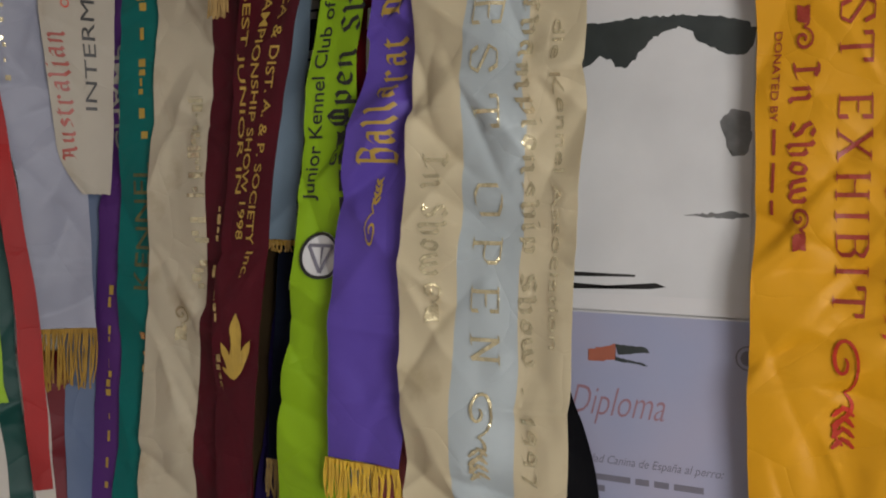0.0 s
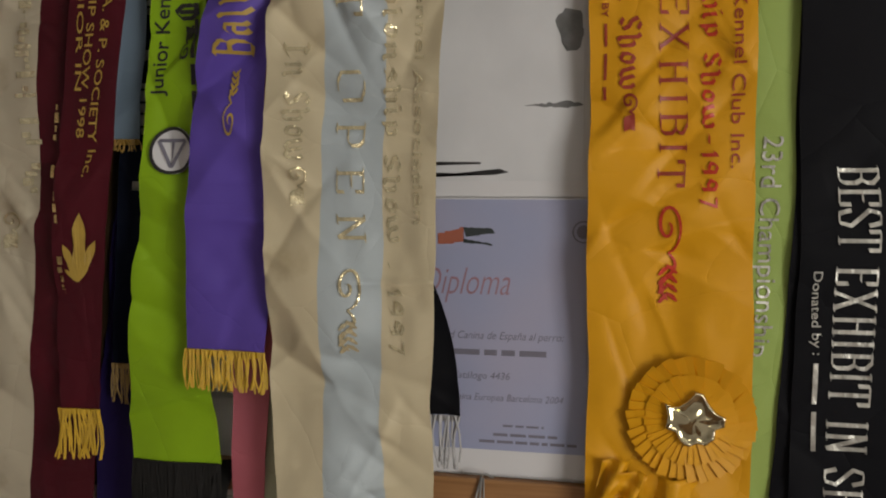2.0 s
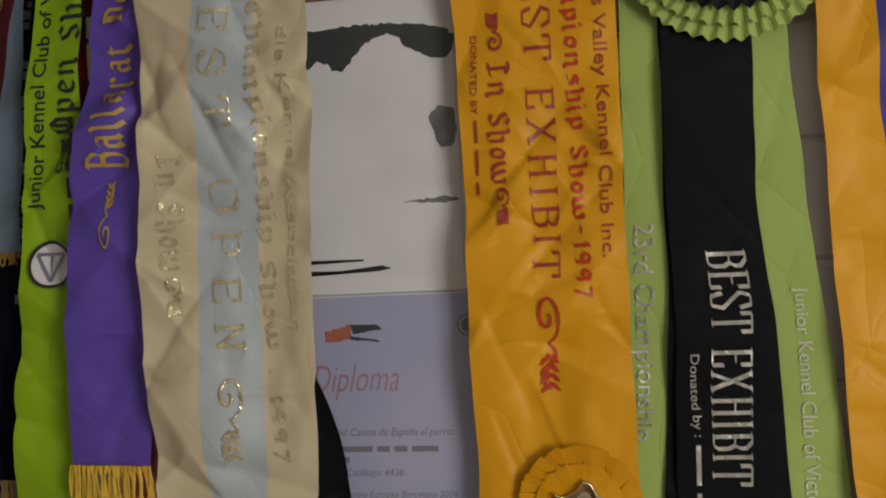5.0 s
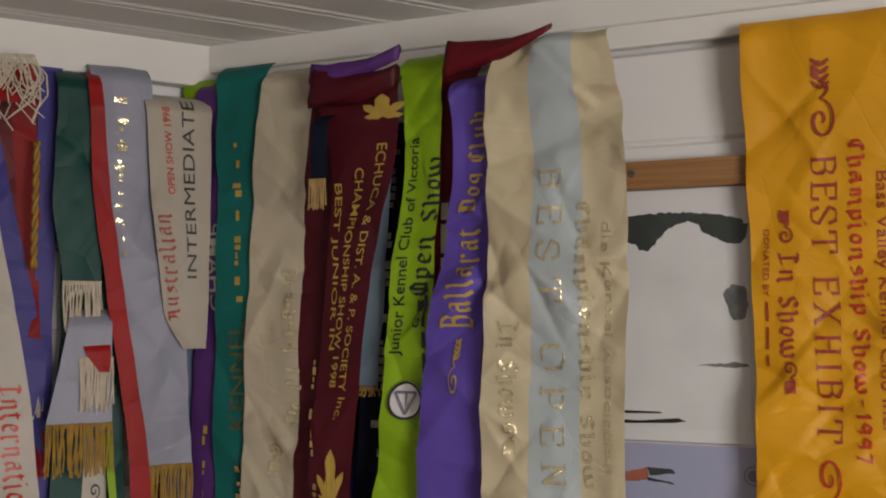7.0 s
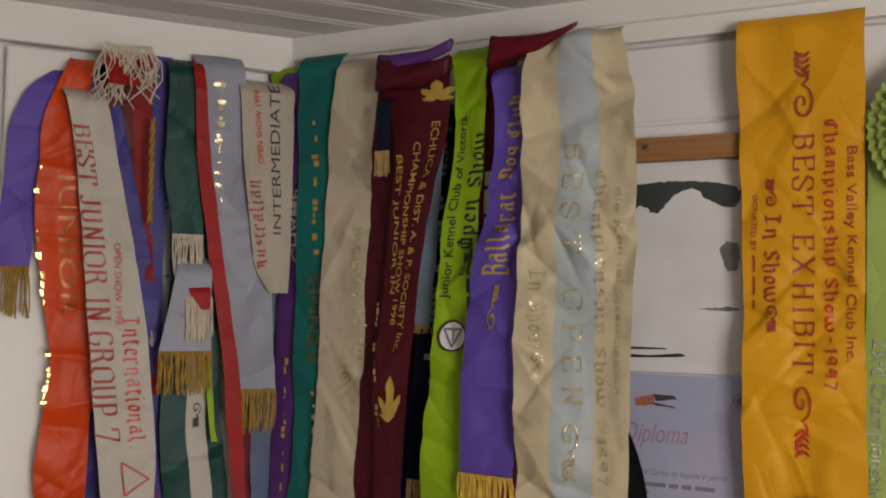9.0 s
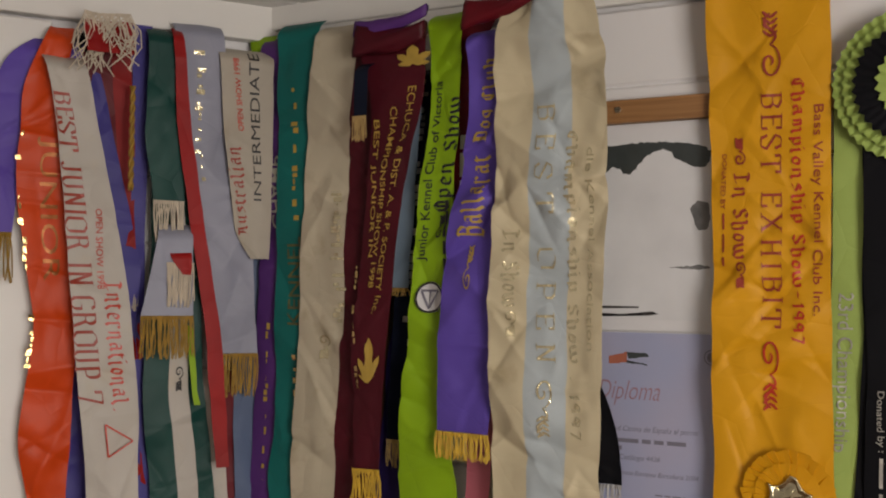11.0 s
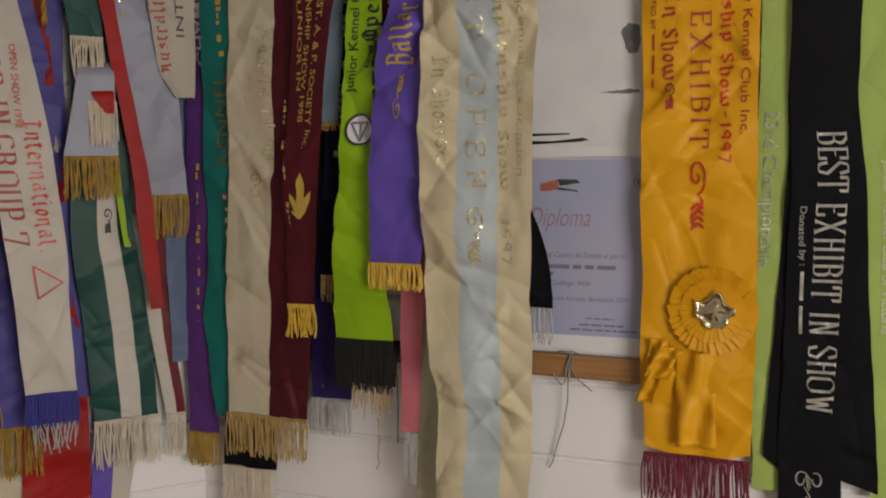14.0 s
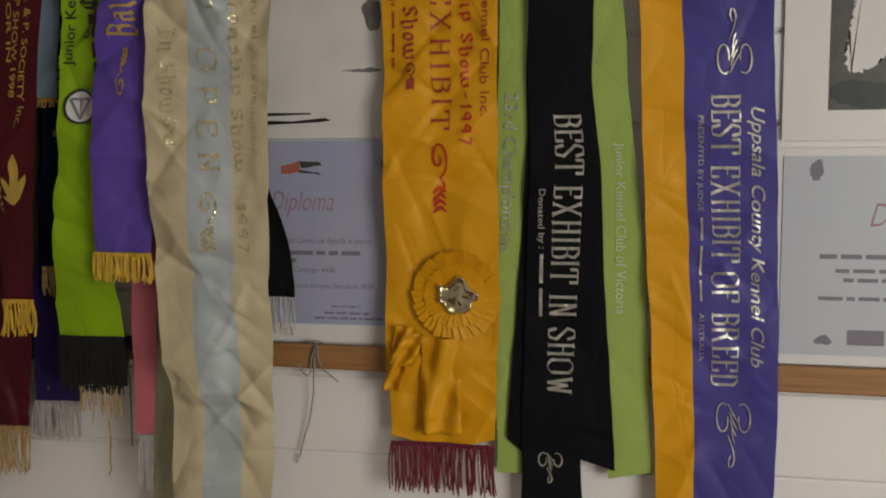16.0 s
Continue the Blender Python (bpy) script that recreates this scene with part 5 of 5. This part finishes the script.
d, r = sash("award_ribbon", "black_low", "A", 0.028, [(1.42, 0.419, 0.524), (1.285, 0.411, 0.524), (1.195, 0.408, 0.517)], [(0, 1, BLACK)], "black ribbon with a cream fringe hanging low behind the others")
part("fringe", fringe(d, 0, 0.95, d.z1, 0.09, 121, 0.8, 1.6), FR_CREAM, r, "cream yarn fringe")
d, r = sash("award_ribbon", "cream_low", "B", 0.018, [(1.531, -0.37, -0.293), (1.175, -0.375, -0.301), (1.146, -0.373, -0.305)], [(0, 1, CREAM)], "cream ribbon end hanging behind the others")
d, r = sash("award_ribbon", "red_low", "B", 0.02, [(1.526, -0.293, -0.199), (1.201, -0.308, -0.201), (1.142, -0.314, -0.201)], [(0, 1, REDS)], "bright red ribbon end hanging below the others")
d, r = sash("award_ribbon", "lilac_low", "B", 0.022, [(1.423, -0.188, -0.102), (1.178, -0.198, -0.13), (1.124, -0.202, -0.141)], [(0, 0.5, VIOLET), (0.5, 1, WHITE)], "violet and white ribbon end hanging below the others")


OLIVE = satin("olive_satin", (0.20, 0.19, 0.03), 0.45)
d, r = sash("award_ribbon", "olive", "B", 0.024, [(1.928, -0.276, -0.243), (1.802, -0.261, -0.234)], [(0, 1, OLIVE)], "olive ribbon end behind a white one", amp=0.0015)
d, r = sash("award_ribbon", "lime_thin", "B", 0.066, [(1.72, -0.153, -0.142), (1.604, -0.146, -0.137), (1.584, -0.142, -0.131)], [(0, 1, LIME)], "narrow lime green ribbon end beside a white stripe", amp=0.0012)
rope = bmesh.new()
for k in range(2):
    tube(rope, [on_wall("B", -0.251 + 0.0025 * math.cos(f * 0.9 + k * math.pi), 2.109 - 0.0052 * f, 0.07 + 0.0025 * math.sin(f * 0.9 + k * math.pi)) for f in range(34)], 0.0026, 6)
tagged(part("gold_cord", rope, FR_GOLD, smooth=True), "twisted gold cord hanging among the ribbons", "cord")


# ---- folded tops, threads and loose ends ----
def roll(name, root, a, b, r0, r1, mat, label):
    """A ribbon end rolled and twisted into a tapering rope of cloth."""
    bm = bmesh.new()
    rings = []
    for i in range(17):
        f = i / 16
        p = Vector(a).lerp(Vector(b), f) + Vector((0, -0.004 * math.sin(3 * f), -0.010 * math.sin(math.pi * f)))
        ring = []
        for k in range(14):
            q = 2 * math.pi * k / 14
            rr = (r0 + (r1 - r0) * f) * (1 + 0.22 * math.sin(3 * q + 5 * f) + 0.15 * noise.noise((f * 6, q, r0 * 50)))
            ring.append(bm.verts.new(p + Vector((0.15 * rr * math.cos(q), -0.55 * rr * math.sin(q), rr * math.cos(q)))))
        rings.append(ring)
    for x, y in zip(rings, rings[1:]):
        for k in range(14):
            bm.faces.new((x[k], x[(k + 1) % 14], y[(k + 1) % 14], y[k]))
    bm.faces.new(rings[0])
    bm.faces.new(rings[-1])
    bmesh.ops.recalc_face_normals(bm, faces=bm.faces)
    return part(name, bm, mat, root, label, smooth=True)


dr, rr_ = SASHES["red"]
roll("rolled_end", rr_, (*[0.794, -0.12], 2.192), (*[0.931, -0.125], 2.218), 0.021, 0.003, DEEPRED, "dark red ribbon end rolled along the top")
dr, rr_ = SASHES["burgundy"]
roll("rolled_end", rr_, (*[0.588, -0.1], 2.199), (*[0.719, -0.1], 2.217), 0.012, 0.009, AUBERGINE, "purple ribbon end folded across the top")
roll("rolled_end", rr_, (*[0.591, -0.1], 2.178), (*[0.715, -0.1], 2.187), 0.024, 0.014, BURGUNDY, "burgundy ribbon folded over at the top")
knot = bmesh.new()
for k in range(9):
    q = k * 0.7
    base = on_wall("B", -0.325 + 0.012 * math.cos(q), 2.172, 0.05 + 0.006 * math.sin(q))
    tube(knot, [base, base + Vector((0.006 * math.cos(q * 2), 0.0, 0.016)), base + Vector((0.013 * math.cos(q * 3), 0.004, 0.028 * abs(math.sin(q + 1)))), base + Vector((0.018 * math.cos(q), 0, -0.012))], 0.0034, 6, 0.5)
tagged(part("cord_knot", knot, BLACK, smooth=True), "knot of black cord above an orange ribbon", "cord")
dl, rl = SASHES["lime"]
thread = bmesh.new()
a = dl.place(0.72, dl.z1 - 0.12, 0.0)
tube(thread, [a, a + Vector((0.002, 0, -0.03)), a + Vector((-0.002, 0.002, -0.06)), a + Vector((0.001, 0, -0.072)), a + Vector((-0.004, 0, -0.082))], 0.0012)
part("loose_thread", thread, FR_TAN, rl, "loose tan thread")
thread = bmesh.new()
a = dl.place(1.0, dl.z1 - 0.05, -0.01)
tube(thread, [a, a + Vector((0.001, 0, -0.05)), a + Vector((0.0, 0, -0.11))], 0.0009)
part("loose_thread", thread, FR_BLACK, rl, "loose black thread")

# ---- lining boards, last ----
boards_on_wall("A", wall_back, 0.31, 3.098, 2.215)
boards_on_wall("B", wall_left, -0.372, 0.03, 2.215)
